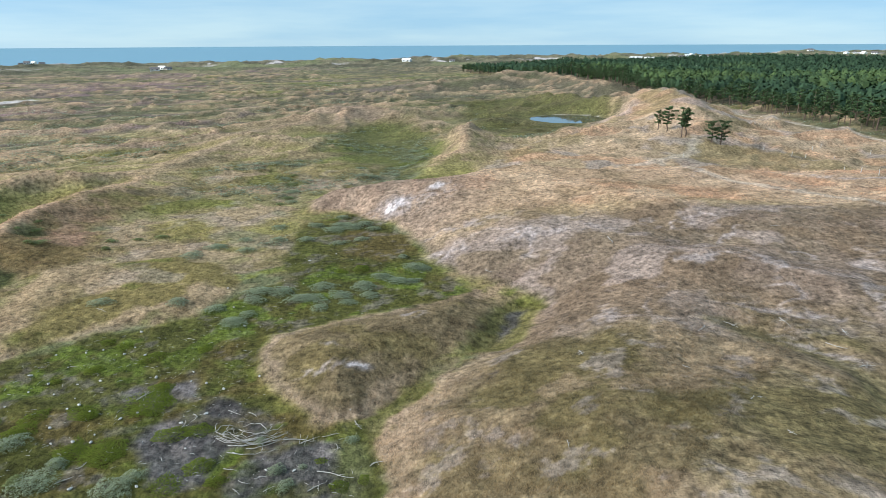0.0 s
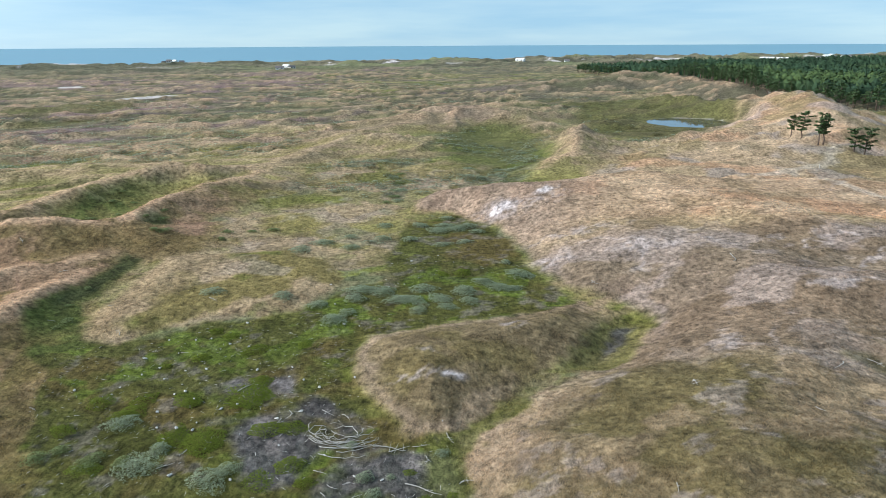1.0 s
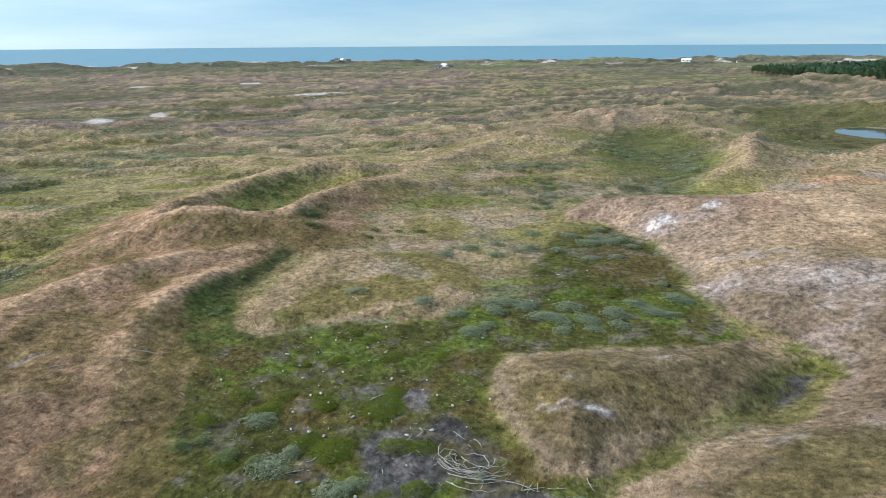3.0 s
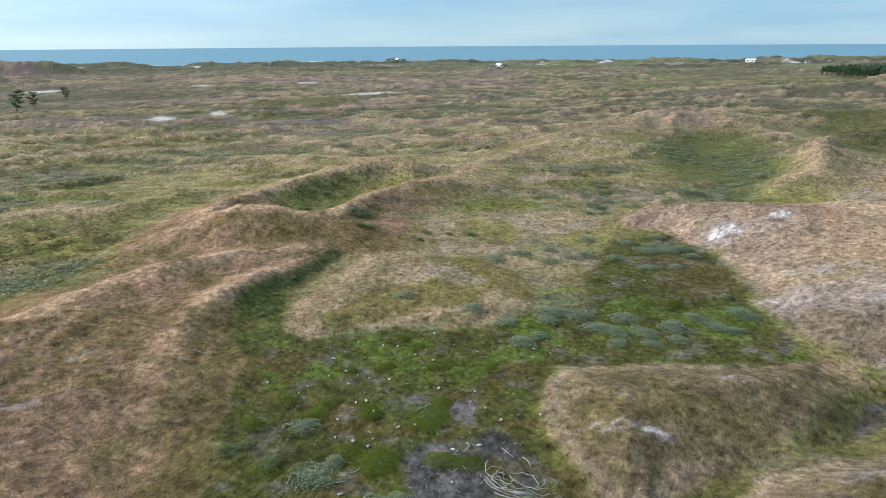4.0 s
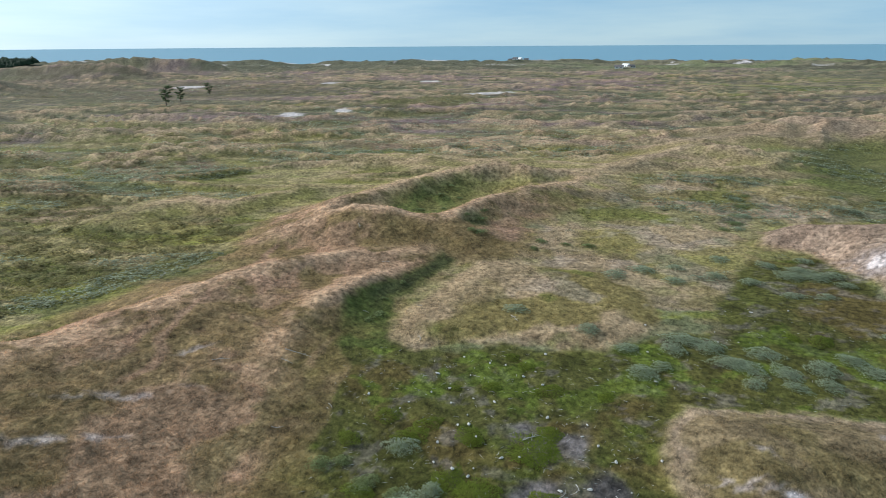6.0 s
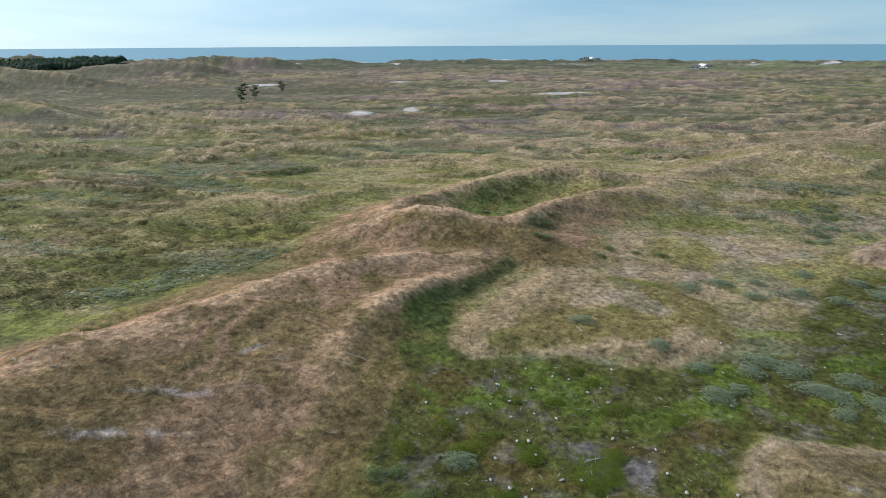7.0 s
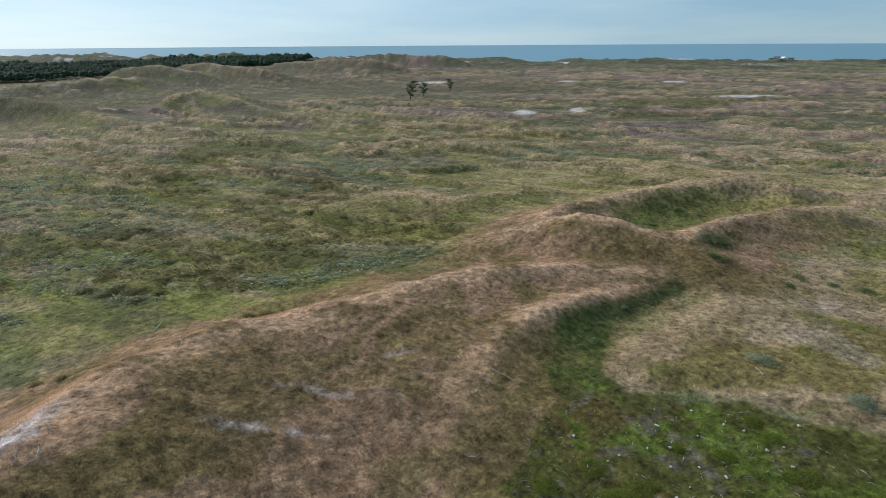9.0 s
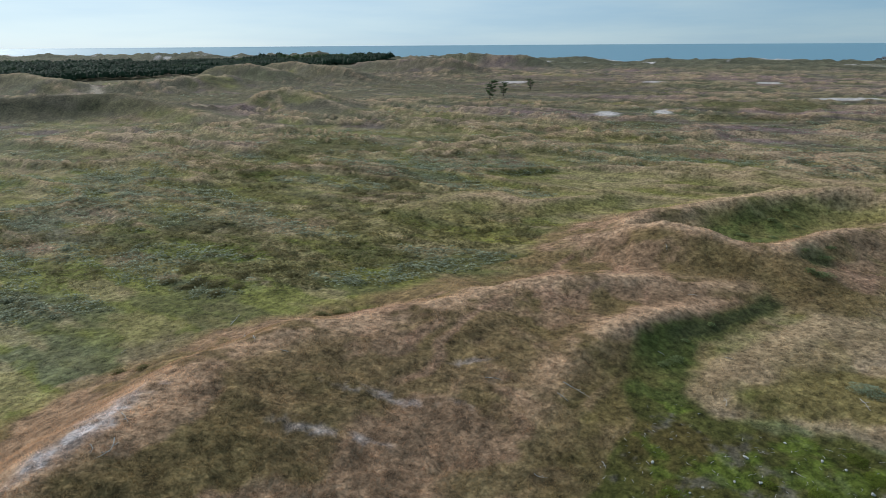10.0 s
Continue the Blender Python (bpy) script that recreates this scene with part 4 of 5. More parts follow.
wx_, wy_, wd_, rng_w = wood_spots(WOOD_WEST, 4.4, 6)
low_k = (on_sheet(wx_, wy_)[:, 0] < 4.5) & (np.arctan2(-wx_, wy_) < radians(103))
wx_, wy_ = wx_[low_k], wy_[low_k]
t_w, n_w, c_w = canopy(wx_, wy_, rng_w, 6, 5.8, 0.62, 1.6)
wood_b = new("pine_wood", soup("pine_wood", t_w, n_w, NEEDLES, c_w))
tagged(wood_b, "distant dark pine wood below the sea dunes", "forest", kind="stuff")


# ---- low plants as things ----
def bush_mesh(name, seed, leaves, colour, size, flat):
    """A low spreading bush, one unit in radius: many small leaf sprays over uneven lobes, with gaps between them."""
    rng = np.random.default_rng(seed)
    lobes = [(0.62 * math.sqrt(q) * math.cos(k * 2.4 + seed), 0.62 * math.sqrt(q) * math.sin(k * 2.4 + seed), rng.uniform(0.22, 0.42)) for k, q in enumerate(np.linspace(0, 1, 13))]
    tris, cols, nors = [], [], []
    for lx, ly, lr in lobes:
        n = int(leaves * lr * lr / 1.25)
        a, u = rng.uniform(0, 2 * math.pi, n), rng.uniform(0.0, 1, n)
        r = lr * np.sqrt(np.clip(1 - u * u, 0, 1)) * rng.uniform(0.7, 1.15, n)
        p = np.stack([lx + r * np.cos(a), ly + r * np.sin(a), flat * (0.25 + u * lr) * (1.15 - 0.9 * math.hypot(lx, ly)) * rng.uniform(0.75, 1.1, n)], -1)
        d = np.stack([np.cos(a) * 0.7 + rng.normal(0, 0.5, n), np.sin(a) * 0.7 + rng.normal(0, 0.5, n), rng.uniform(0.0, 0.7, n)], -1)
        s = np.stack([-np.sin(a), np.cos(a), rng.uniform(-0.3, 0.3, n)], -1)
        ln = size * rng.uniform(0.6, 1.4, n)[:, None]
        tris.append(np.stack([p - s * ln * 0.4, p + s * ln * 0.4, p + d * ln], 1))
        nors.append(np.stack([np.cos(a) * (1 - u) * 0.6, np.sin(a) * (1 - u) * 0.6, 0.4 + u], -1) + rng.normal(0, 0.16, (n, 3)))
        cols.append(colour * rng.uniform(0.65, 1.35, n)[:, None])
    return soup(name, np.concatenate(tris), np.concatenate(nors), LEAVES, np.repeat(np.concatenate(cols), 3, 0))


WILLOW_MESH = [bush_mesh("willow_shrub", k, 2300, srgb(116, 123, 102), 0.05, 0.68) for k in (1, 2, 3)]
DARK_MESH = [bush_mesh("heath_shrub", k, 1100, srgb(92, 86, 56), 0.085, 0.35) for k in (4, 5)]
GREEN_MESH = [bush_mesh("green_shrub", k, 1100, srgb(96, 104, 70), 0.07, 0.45) for k in (6, 7)]


def tussock_mesh(seed, blades, colour):
    rng = np.random.default_rng(seed)
    a, q = rng.uniform(0, 2 * math.pi, blades), np.sqrt(rng.uniform(0, 1, blades))
    edge = 0.82 + 0.18 * np.sin(3 * a + seed) * np.cos(2 * a)
    p = np.stack([q * edge * np.cos(a), q * edge * np.sin(a), 0.10 * np.sqrt(1 - 0.9 * q * q)], -1)
    d = np.stack([0.5 * q * np.cos(a) + rng.normal(0, 0.3, blades), 0.5 * q * np.sin(a) + rng.normal(0, 0.3, blades), np.full(blades, 0.45)], -1)
    s = rng.normal(0, 1, (blades, 3))
    s[:, 2] *= 0.2
    s /= np.linalg.norm(s, axis=1)[:, None]
    ln = rng.uniform(0.09, 0.2, blades)[:, None]
    t = np.stack([p - s * 0.019, p + s * 0.019, p + d * ln], 1)
    c = colour * rng.uniform(0.7, 1.35, blades)[:, None]
    nor = np.stack([0.45 * q * np.cos(a), 0.45 * q * np.sin(a), np.ones(blades)], -1) + rng.normal(0, 0.1, (blades, 3))
    return soup("grass_tussock", t, nor, GRASS, np.repeat(c, 3, 0))


TUSSOCK_MESH = [tussock_mesh(k, 2000, srgb(84, 93, 36)) for k in (1, 2, 3)]
rng_p = np.random.default_rng(77)


def place(name, meshes, spots, label, category, group, squash=(0.75, 1.15), sink=0.03, grow=1.15):
    for x, y, r in spots:
        r = r * grow
        ob = new(name, meshes[int(rng_p.integers(len(meshes)))])
        ob.matrix_basis = (pose(x, y, ground_at(x, y) - sink, 0, 0, float(rng_p.uniform(0, 360)))
                           @ Matrix.Diagonal((r, r * float(rng_p.uniform(0.65, 0.95)), min(r, 0.9) * float(rng_p.uniform(*squash)), 1)))
        tagged(ob, label, category, group)


SHRUBS_A = [(-17.8, 57.8, 1.75), (-17.8, 55.7, 1.45), (-15.7, 57.8, 1.58), (-13.7, 56.1, 1.67), (-11.9, 59.3, 1.6), (-12.2, 56.0, 1.8), (-9.9, 56.9,
            1.63), (-11.3, 53.9, 1.28), (-8.8, 55.1, 1.2), (-7.9, 58.9, 1.78), (-7.0, 56.5, 1.23), (-6.4, 61.9, 1.45), (-4.7, 60.7, 1.62), (-3.2,
            60.7, 1.11), (-3.2, 65.0, 1.62), (-2.2, 64.6, 1.18), (-4.6, 68.2, 0.91), (-24.3, 54.1, 1.37), (-20.8, 53.6, 1.23)]
SHRUBS_B = [(-18.1, 50.4, 1.42), (-17.5, 52.4, 1.01), (-31.1, 53.9, 1.34), (-28.5, 68.9, 1.84), (-26.9, 72.1, 1.65), (-24.1, 74.7, 1.17), (-23.0,
            70.8, 1.35), (-21.4, 80.4, 1.65), (-20.1, 74.6, 1.28), (-16.8, 81.4, 1.51), (-14.1, 79.3, 1.73), (-11.9, 80.5, 1.88), (-13.5, 81.8, 1.64),
            (-10.7, 81.7, 1.5), (-12.5, 73.8, 1.48), (-10.2, 75.1, 1.38), (-16.7, 74.9, 1.27), (-9.1, 79.9, 1.2), (-13.9, 85.5, 1.29)]
SHRUBS = SHRUBS_A + SHRUBS_B
SHRUBS2 = [(-26.1, 32.6, 0.64), (-39.9, 44.2, 0.69), (-28.4, 28.6, 0.84), (-25.4, 29.1, 1.08), (-23.5, 29.3, 0.85), (-27.7, 29.7, 0.7), (-26.9, 113.3,
           1.36), (-26.1, 107.6, 1.48), (-24.9, 101.4, 1.56), (-24.1, 96.7, 1.49), (-24.5, 93.4, 1.12), (-40.1, 73.6, 1.11), (-39.2, 70.7, 0.93),
           (-37.2, 74.6, 0.83), (-35.0, 76.2, 0.97), (-45.7, 68.6, 1.49), (-46.4, 68.2, 0.95)]
SHRUBS0 = [(-11.1, 33.2, 0.55), (-9.5, 30.6, 0.63), (-8.7, 29.2, 0.74), (-5.6, 33.5, 0.58), (-8.1, 30.9, 0.35), (-17.8, 28.7, 1.44), (-17.2, 29.9,
           0.88), (-25.9, 32.8, 1.26), (-22.4, 29.3, 1.53), (-22.1, 30.9, 0.86), (-27.9, 111.3, 1.65), (-24.0, 100.3, 1.49), (-23.1, 94.3, 1.23),
           (-8.8, 116.3, 1.26), (-12.7, 114.1, 1.65), (-15.8, 122.5, 1.55), (-10.6, 125.7, 1.36), (-6.4, 145.9, 1.56)]
place("willow_shrub", WILLOW_MESH, SHRUBS + SHRUBS0, "low grey-green creeping willow bush on mossy ground", "shrub", "willow bushes")
GULLY_SHRUBS = [(-40.2, 45.6, 0.9), (-41.9, 48.2, 0.6), (-43.2, 52.3, 0.6),
                (-59, 73, 0.9), (-61, 76, 1.0), (-58.5, 78.5, 0.9), (-62, 82, 1.0), (-60, 84, 0.9), (-63, 86, 0.8), (-57.5, 75, 0.7),
                (-50.2, 72.5, 0.8), (-49, 73.8, 1.0), (-49.6, 75.6, 0.8)]
place("green_shrub", GREEN_MESH, SHRUBS2 + GULLY_SHRUBS, "low dark green bush in a damp hollow", "shrub", "green bushes")
DARK10 = [(-78.5, 14.2, 1.43), (-74.4, 15.0, 1.6), (-72.8, 16.8, 1.57), (-74.4, 19.5, 1.36), (-73.4, 13.9, 1.21), (-70.3, 16.3, 1.05), (-74.9, 21.9,
          1.13), (-71.9, 24.3, 1.21), (-82.8, 16.9, 1.24), (-80.7, 21.0, 1.34), (-75.2, 23.7, 1.26), (-71.2, 18.5, 1.06), (-74.8, 26.7, 1.14), (-59.0,
          25.5, 1.1), (-59.0, 24.0, 0.99), (-75.8, 12.4, 1.25), (-55.5, 8.3, 0.73), (-54.7, 9.9, 0.63)]
place("heath_shrub", DARK_MESH, DARK10, "olive-brown heath bush on the marshy plain", "shrub", "heath bushes")
TUSS = [(-23.2, 36.1, 0.73), (-19.6, 37.5, 1.65), (-19.6, 39.6, 0.82), (-22.3, 32.0, 1.35), (-19.9, 32.3, 1.32), (-25.0, 28.3, 0.99), (-27.6, 40.6,
        0.57), (-25.8, 42.1, 0.74), (-27.3, 46.9, 0.81), (-25.4, 46.2, 0.96), (-22.4, 44.3, 1.16), (-18.7, 45.7, 1.07), (-29.0, 35.0, 1.0), (-29.0,
        31.4, 0.95), (-26.5, 33.8, 0.88), (-8.8, 64.5, 1.29), (-10.8, 63.8, 0.86)]
TUSS0 = [(-23.4, 36.3, 1.12), (-19.6, 37.7, 1.7), (-20.0, 39.7, 0.79), (-16.9, 34.1, 1.17), (-15.4, 34.5, 0.93), (-22.3, 32.5, 1.21), (-20.1, 32.0,
         1.36), (-15.4, 29.5, 1.43), (-14.1, 30.9, 0.87), (-7.1, 31.4, 0.42), (-5.8, 29.2, 0.6), (-12.6, 29.6, 0.7), (-4.3, 29.7, 0.53), (-26.4, 35.8,
         1.06), (-26.2, 34.0, 1.2)]
place("grass_tussock", TUSSOCK_MESH, TUSS + TUSS0, "bright green cushion of short grass on the wet floor", "grass", "grass cushions", (0.5, 0.65), 0.02, 1.2)


# ---- dead wood ----
def crooked(rng, length, bend, thick, sides=5, rise=0.0):
    """A crooked tapering stick, lying along x about its middle."""
    n, h, k = 7, 0.0, rng.uniform(-bend, bend)
    pts, p = [], Vector((0, 0, 0))
    for i in range(n):
        pts.append(p.copy())
        h += k / n + rng.normal(0, 0.16)
        p += Vector((math.cos(h), math.sin(h), rng.normal(0, 0.05) + rise * (0.6 if i > n // 2 else 0.0))) * (length / (n - 1))
    mid = (pts[0] + pts[-1]) / 2
    mid.z = min(q.z for q in pts)
    pts = [q - mid + Vector((0, 0, thick)) for q in pts]
    return tube(pts, [thick * (1.05 - 0.75 * i / (n - 1)) for i in range(n)], sides), pts


def stick_mesh(piece, name="branch"):
    v, f = piece
    return mesh_of(name, [tuple(p) for p in v], f, DEADWOOD, smooth_faces=True)


def dead_branch(x, y, length, turn, seed, lift=0.06):
    """A bleached branch with its stem and one or two side twigs."""
    rng = np.random.default_rng(seed)
    ob = new("dead_branch")
    stem, pts = crooked(rng, length, 1.2, 0.015 + 0.009 * length)
    part("stem", stem_mesh_of(stem), ob)
    for k in range(2 if length > 0.9 else 1):
        tw, _ = crooked(rng, length * rng.uniform(0.25, 0.45), 0.9, 0.018, 4, 0.5)
        at = pts[int(rng.integers(2, 5))]
        part("twig", stem_mesh_of(tw), ob, at=Matrix.Translation(at) @ pose(0, 0, 0, 0, -20, float(rng.uniform(25, 70) * rng.choice((-1, 1)))))
    c, s = math.cos(radians(turn)) * length * 0.4, math.sin(radians(turn)) * length * 0.4
    za, zb = ground_at(x - c, y - s), ground_at(x + c, y + s)
    tilt = -math.degrees(math.atan2(zb - za, 0.8 * length))
    ob.matrix_basis = pose(x, y, (za + zb) / 2 + lift - 0.02, 0, 0, turn) @ pose(0, 0, 0, 0, tilt, 0)
    return tagged(ob, "bleached crooked dead branch lying on the ground", "branch", "dead branches")


def stem_mesh_of(piece):
    return stick_mesh(piece, "stem")


LOGS0 = [(-20.4, 38.6, 1.5, 74), (-16.5, 35.2, 0.8, 57), (-16.2, 35.8, 1.1, -24), (-13.7, 36.5, 1.1, -4), (-12.4, 36.2, 1.0, -2), (-8.2, 33.5, 1.3,
         40), (-8.8, 33.4, 2.0, 19), (-7.0, 34.0, 1.1, -6), (-5.4, 34.9, 1.0, -67), (-6.1, 30.1, 2.2, -15), (-7.0, 29.1, 1.0, 52), (-11.0, 29.5, 0.7,
         -36), (-10.2, 29.9, 0.7, 42), (-12.1, 30.6, 0.9, -19), (-11.2, 28.7, 0.7, -33), (-9.5, 29.0, 0.7, 64), (-20.7, 30.9, 0.8, -83), (-20.9, 29.6,
         1.0, 36), (-6.5, 32.7, 0.9, -58), (-11.0, 32.8, 1.0, -35), (-3.8, 30.9, 1.0, 55), (-21.2, 36.0, 0.4, 66)]
LOGS_R = [(16.8, 62.3, 2.6, -67), (17.9, 40.9, 1.4, -79), (20.8, 42.6, 1.1, -24), (16.4, 30.1, 0.7, 44), (17.0, 30.3, 0.5, 15), (16.4, 26.1, 0.7,
          -85), (26.0, 38.5, 1.4, -68), (26.1, 35.4, 1.1, 20), (6.1, 27.2, 0.6, -95), (14.7, 34.9, 0.6, -97), (9.1, 38.5, 1.4, -79), (24.5, 42.2, 1.5,
          -87), (27.7, 40.5, 1.3, -105), (4.6, 61.7, 1.0, -60), (71.0, 115.6, 1.4, -79), (34.6, 64.6, 1.0, -22)]
LOGS10 = [(-40.4, 9.5, 1.0, 15), (-38.0, 8.7, 1.5, 15), (-48.6, 17.0, 1.3, 7), (-54.2, 16.9, 8.0, 168), (-46.4, 18.6, 0.7, 36), (-38.4, 35.5, 2.0,
          33), (-38.0, 34.2, 1.0, 32), (-41.1, 30.9, 1.2, 79), (-38.6, 49.5, 0.7, 9), (-40.9, 45.0, 0.6, 33), (-55.9, 59.1, 1.3, -6), (-47.1, 54.2,
          0.9, 79), (-65.1, 39.7, 1.8, -20), (-34.3, 44.3, 0.9, 97), (-32.3, 33.0, 0.6, 18), (-32.8, 29.2, 0.8, 14), (-61.9, 17.1, 2.9, 145), (-38.1,
          8.1, 0.7, 39), (-59.9, 8.5, 0.6, 141), (-76.8, 5.8, 1.2, 34), (-27.4, 42.6, 0.6, -5), (-30.2, 52.2, 1.4, -36)]
for k, (x, y, length, turn) in enumerate(LOGS0 + LOGS_R + LOGS10):
    dead_branch(x, y, min(length, 2.4), turn, 500 + k)

# heap of pulled branches: long bent rods curved round one another
heap = new("branch_heap")
rng_h = np.random.default_rng(9)
for k in range(34):
    a0, r0 = rng_h.uniform(0, 2 * math.pi), rng_h.uniform(0.5, 1.95)
    span = rng_h.uniform(0.7, 2.0)
    if k % 3:
        a0 = rng_h.uniform(3.3, 5.2)
    off = rng_h.normal(0, 0.4, 2)
    pts = [Vector((off[0] + r0 * 1.15 * math.cos(a0 + span * i / 7) + 0.05 * rng_h.normal(), off[1] + r0 * 0.85 * math.sin(a0 + span * i / 7) + 0.05 * rng_h.normal(),
                   0.04 + 0.26 * rng_h.uniform(0.3, 1) * math.sin(math.pi * i / 7) * (0.4 + 0.6 * (k % 4) / 3))) for i in range(8)]
    part("branch", stick_mesh(tube(pts, [0.023 * (1 - 0.08 * i) for i in range(8)], 6)), heap)
heap.matrix_basis = pose(-12.2, 34.3, ground_at(-12.2, 34.3))
tagged(heap, "heap of long bleached grey branches on bare peat", "branches")

# stumps and chips of bleached wood
CHIP_MESH = []
for k in range(4):
    rng_c = np.random.default_rng(40 + k)
    bm = bmesh.new()
    bmesh.ops.create_icosphere(bm, subdivisions=2, radius=0.14)
    ph = rng_c.uniform(0, 6, 3)
    for vv in bm.verts:
        q = vv.co.copy()
        vv.co *= 1 + 0.45 * math.sin(19 * q.x + ph[0]) * math.cos(17 * q.y + ph[1]) + 0.2 * math.sin(40 * q.z + ph[2])
        vv.co.x *= 1.1 + 0.25 * k
        vv.co.z = vv.co.z * 0.7 + 0.05
    me = bpy.data.meshes.new("wood_piece")
    bm.to_mesh(me)
    bm.free()
    me.materials.append(CHIPWOOD)
    CHIP_MESH.append(me)
CHIPS = [(-27.8, 44.9), (-26.7, 45.4), (-27.8, 42.4), (-24.8, 44.8), (-24.5, 46.0), (-25.3, 48.9), (-27.9, 40.1), (-28.5, 38.8), (-29.8, 41.1),
         (-31.5, 35.8), (-28.8, 35.9), (-28.8, 36.8), (-26.7, 38.7), (-25.8, 40.0), (-24.5, 40.6), (-24.0, 40.7), (-23.1, 44.6), (-20.8, 41.2),
         (-18.4, 42.0), (-25.0, 38.2), (-24.8, 36.9), (-24.3, 37.4), (-24.3, 36.8), (-24.6, 34.6), (-23.1, 36.5), (-20.0, 36.5), (-20.8, 35.8),
         (-23.6, 33.0), (-22.4, 33.2), (-21.5, 34.0), (-21.4, 33.3), (-15.5, 36.4), (-18.1, 40.7), (-16.9, 40.4), (-17.0, 50.0), (-15.4, 59.2),
         (-14.8, 67.0), (-12.3, 69.6), (-16.2, 61.1), (-14.1, 60.3), (-21.2, 58.7), (-19.2, 54.1)]
CHIPS0 = [(-29.9, 44.5), (-27.8, 44.7), (-25.0, 44.9), (-27.7, 42.5), (-28.0, 40.0), (-28.4, 39.1), (-26.5, 39.1), (-25.8, 40.0), (-24.5, 40.5),
          (-24.2, 40.8), (-20.7, 41.3), (-18.1, 40.6), (-18.3, 42.0), (-28.6, 38.6), (-28.9, 36.9), (-25.1, 36.9), (-24.4, 36.8), (-24.2, 37.6),
          (-20.7, 36.2), (-23.7, 33.1), (-22.4, 33.5), (-21.6, 33.4), (-15.4, 32.6), (-12.4, 32.2), (-10.1, 30.6), (-8.5, 30.6), (-16.7, 29.1),
          (-20.2, 28.9), (-13.3, 41.1), (-13.6, 37.5), (-6.1, 36.3), (-15.4, 39.6), (-16.7, 35.3), (-15.8, 35.8)]
done = []
for x, y in CHIPS + CHIPS0:
    if any(math.hypot(x - a, y - b) < 0.7 for a, b in done):
        continue
    done.append((x, y))
    ob = new("wood_piece", CHIP_MESH[int(rng_p.integers(4))])
    sc = float(rng_p.uniform(0.3, 0.75))
    ob.matrix_basis = pose(x, y, ground_at(x, y) + 0.04, float(rng_p.uniform(-12, 12)), float(rng_p.uniform(-12, 12)), float(rng_p.uniform(0, 360))) @ Matrix.Scale(sc, 4)
    tagged(ob, "small bleached lump of dead wood on moss", "wood", "wood lumps")

# short pale marker posts on the dry slope
bm = bmesh.new()
bmesh.ops.create_cone(bm, cap_ends=True, segments=8, radius1=0.05, radius2=0.045, depth=0.9)
bmesh.ops.translate(bm, verts=bm.verts, vec=(0, 0, 0.45))
POST_MESH = bpy.data.meshes.new("marker_post")
bm.to_mesh(POST_MESH)
bm.free()
POST_MESH.materials.append(CHIPWOOD)
POSTS = [(45.4, 121.0), (67.6, 135.3), (69.5, 127.5), (73.1, 128.9), (81.0, 140.7), (84.9, 144.3), (78.4, 128.1), (73.8, 116.8), (86.5, 137.4), (64.4,
         97.8), (89.6, 134.2), (65.0, 94.5), (110.8, 212.8), (112.1, 211.0), (40.5, 111.0)]
for x, y in POSTS:
    ob = new("marker_post", POST_MESH)
    ob.matrix_basis = pose(x, y, ground_at(x, y), float(rng_p.uniform(-4, 4)), float(rng_p.uniform(-4, 4)), 0)
    tagged(ob, "short pale wooden post in dry dune grass", "post", "marker posts")


# ---- houses among the sea dunes ----
def gable_house(x, y, turn, long, deep, wall_h, roof_h, white_roof=False):
    x, y, long, deep, wall_h, roof_h = 0.86 * x, 0.86 * y, 0.58 * long, 0.58 * deep, 0.6 * wall_h, 0.6 * roof_h
    z = ground_at(x, y) - 0.3
    ob = new("holiday_house")
    hl, hd = long / 2, deep / 2

    def box(x0, x1, y0, y1, z0, z1):
        v = [(a, b, c) for c in (z0, z1) for a, b in ((x0, y0), (x1, y0), (x1, y1), (x0, y1))]
        return v, [(3, 2, 1, 0), (4, 5, 6, 7), (0, 1, 5, 4), (1, 2, 6, 5), (2, 3, 7, 6), (3, 0, 4, 7)]
    v, f = box(-hl, hl, -hd, hd, 0, wall_h)
    part("wall", mesh_of("wall", v, f, WHITEWASH), ob)
    e = 0.4
    rv = [(-hl - e, -hd - e, wall_h - 0.15), (hl + e, -hd - e, wall_h - 0.15), (hl + e, hd + e, wall_h - 0.15), (-hl - e, hd + e, wall_h - 0.15),
          (-hl - e, 0, wall_h + roof_h), (hl + e, 0, wall_h + roof_h)]
    bmr = bmesh.new()
    vs = [bmr.verts.new(p) for p in rv]
    for q in ((0, 1, 5, 4), (2, 3, 4, 5), (1, 2, 5), (3, 0, 4), (3, 2, 1, 0)):
        bmr.faces.new([vs[i] for i in q])
    rm = bpy.data.meshes.new("roof")
    bmr.to_mesh(rm)
    bmr.free()
    rm.materials.append(WHITEWASH if white_roof else TILES)
    part("roof", rm, ob)
    n = max(2, int(long / 3.2))
    for k in range(n):
        cxw = -hl + long * (k + 0.5) / n
        for ys in (-1, 1):
            v, f = box(cxw - 0.6, cxw + 0.6, ys * hd - 0.05, ys * hd + 0.05, 0.9, min(2.1, wall_h - 0.2))
            part("window", mesh_of("window", v, f, GLASS_DARK), ob)
    ob.matrix_basis = pose(x, y, z, 0, 0, turn)
    return tagged(ob, "small white gabled house among the sea dunes", "house", "houses by the sea")


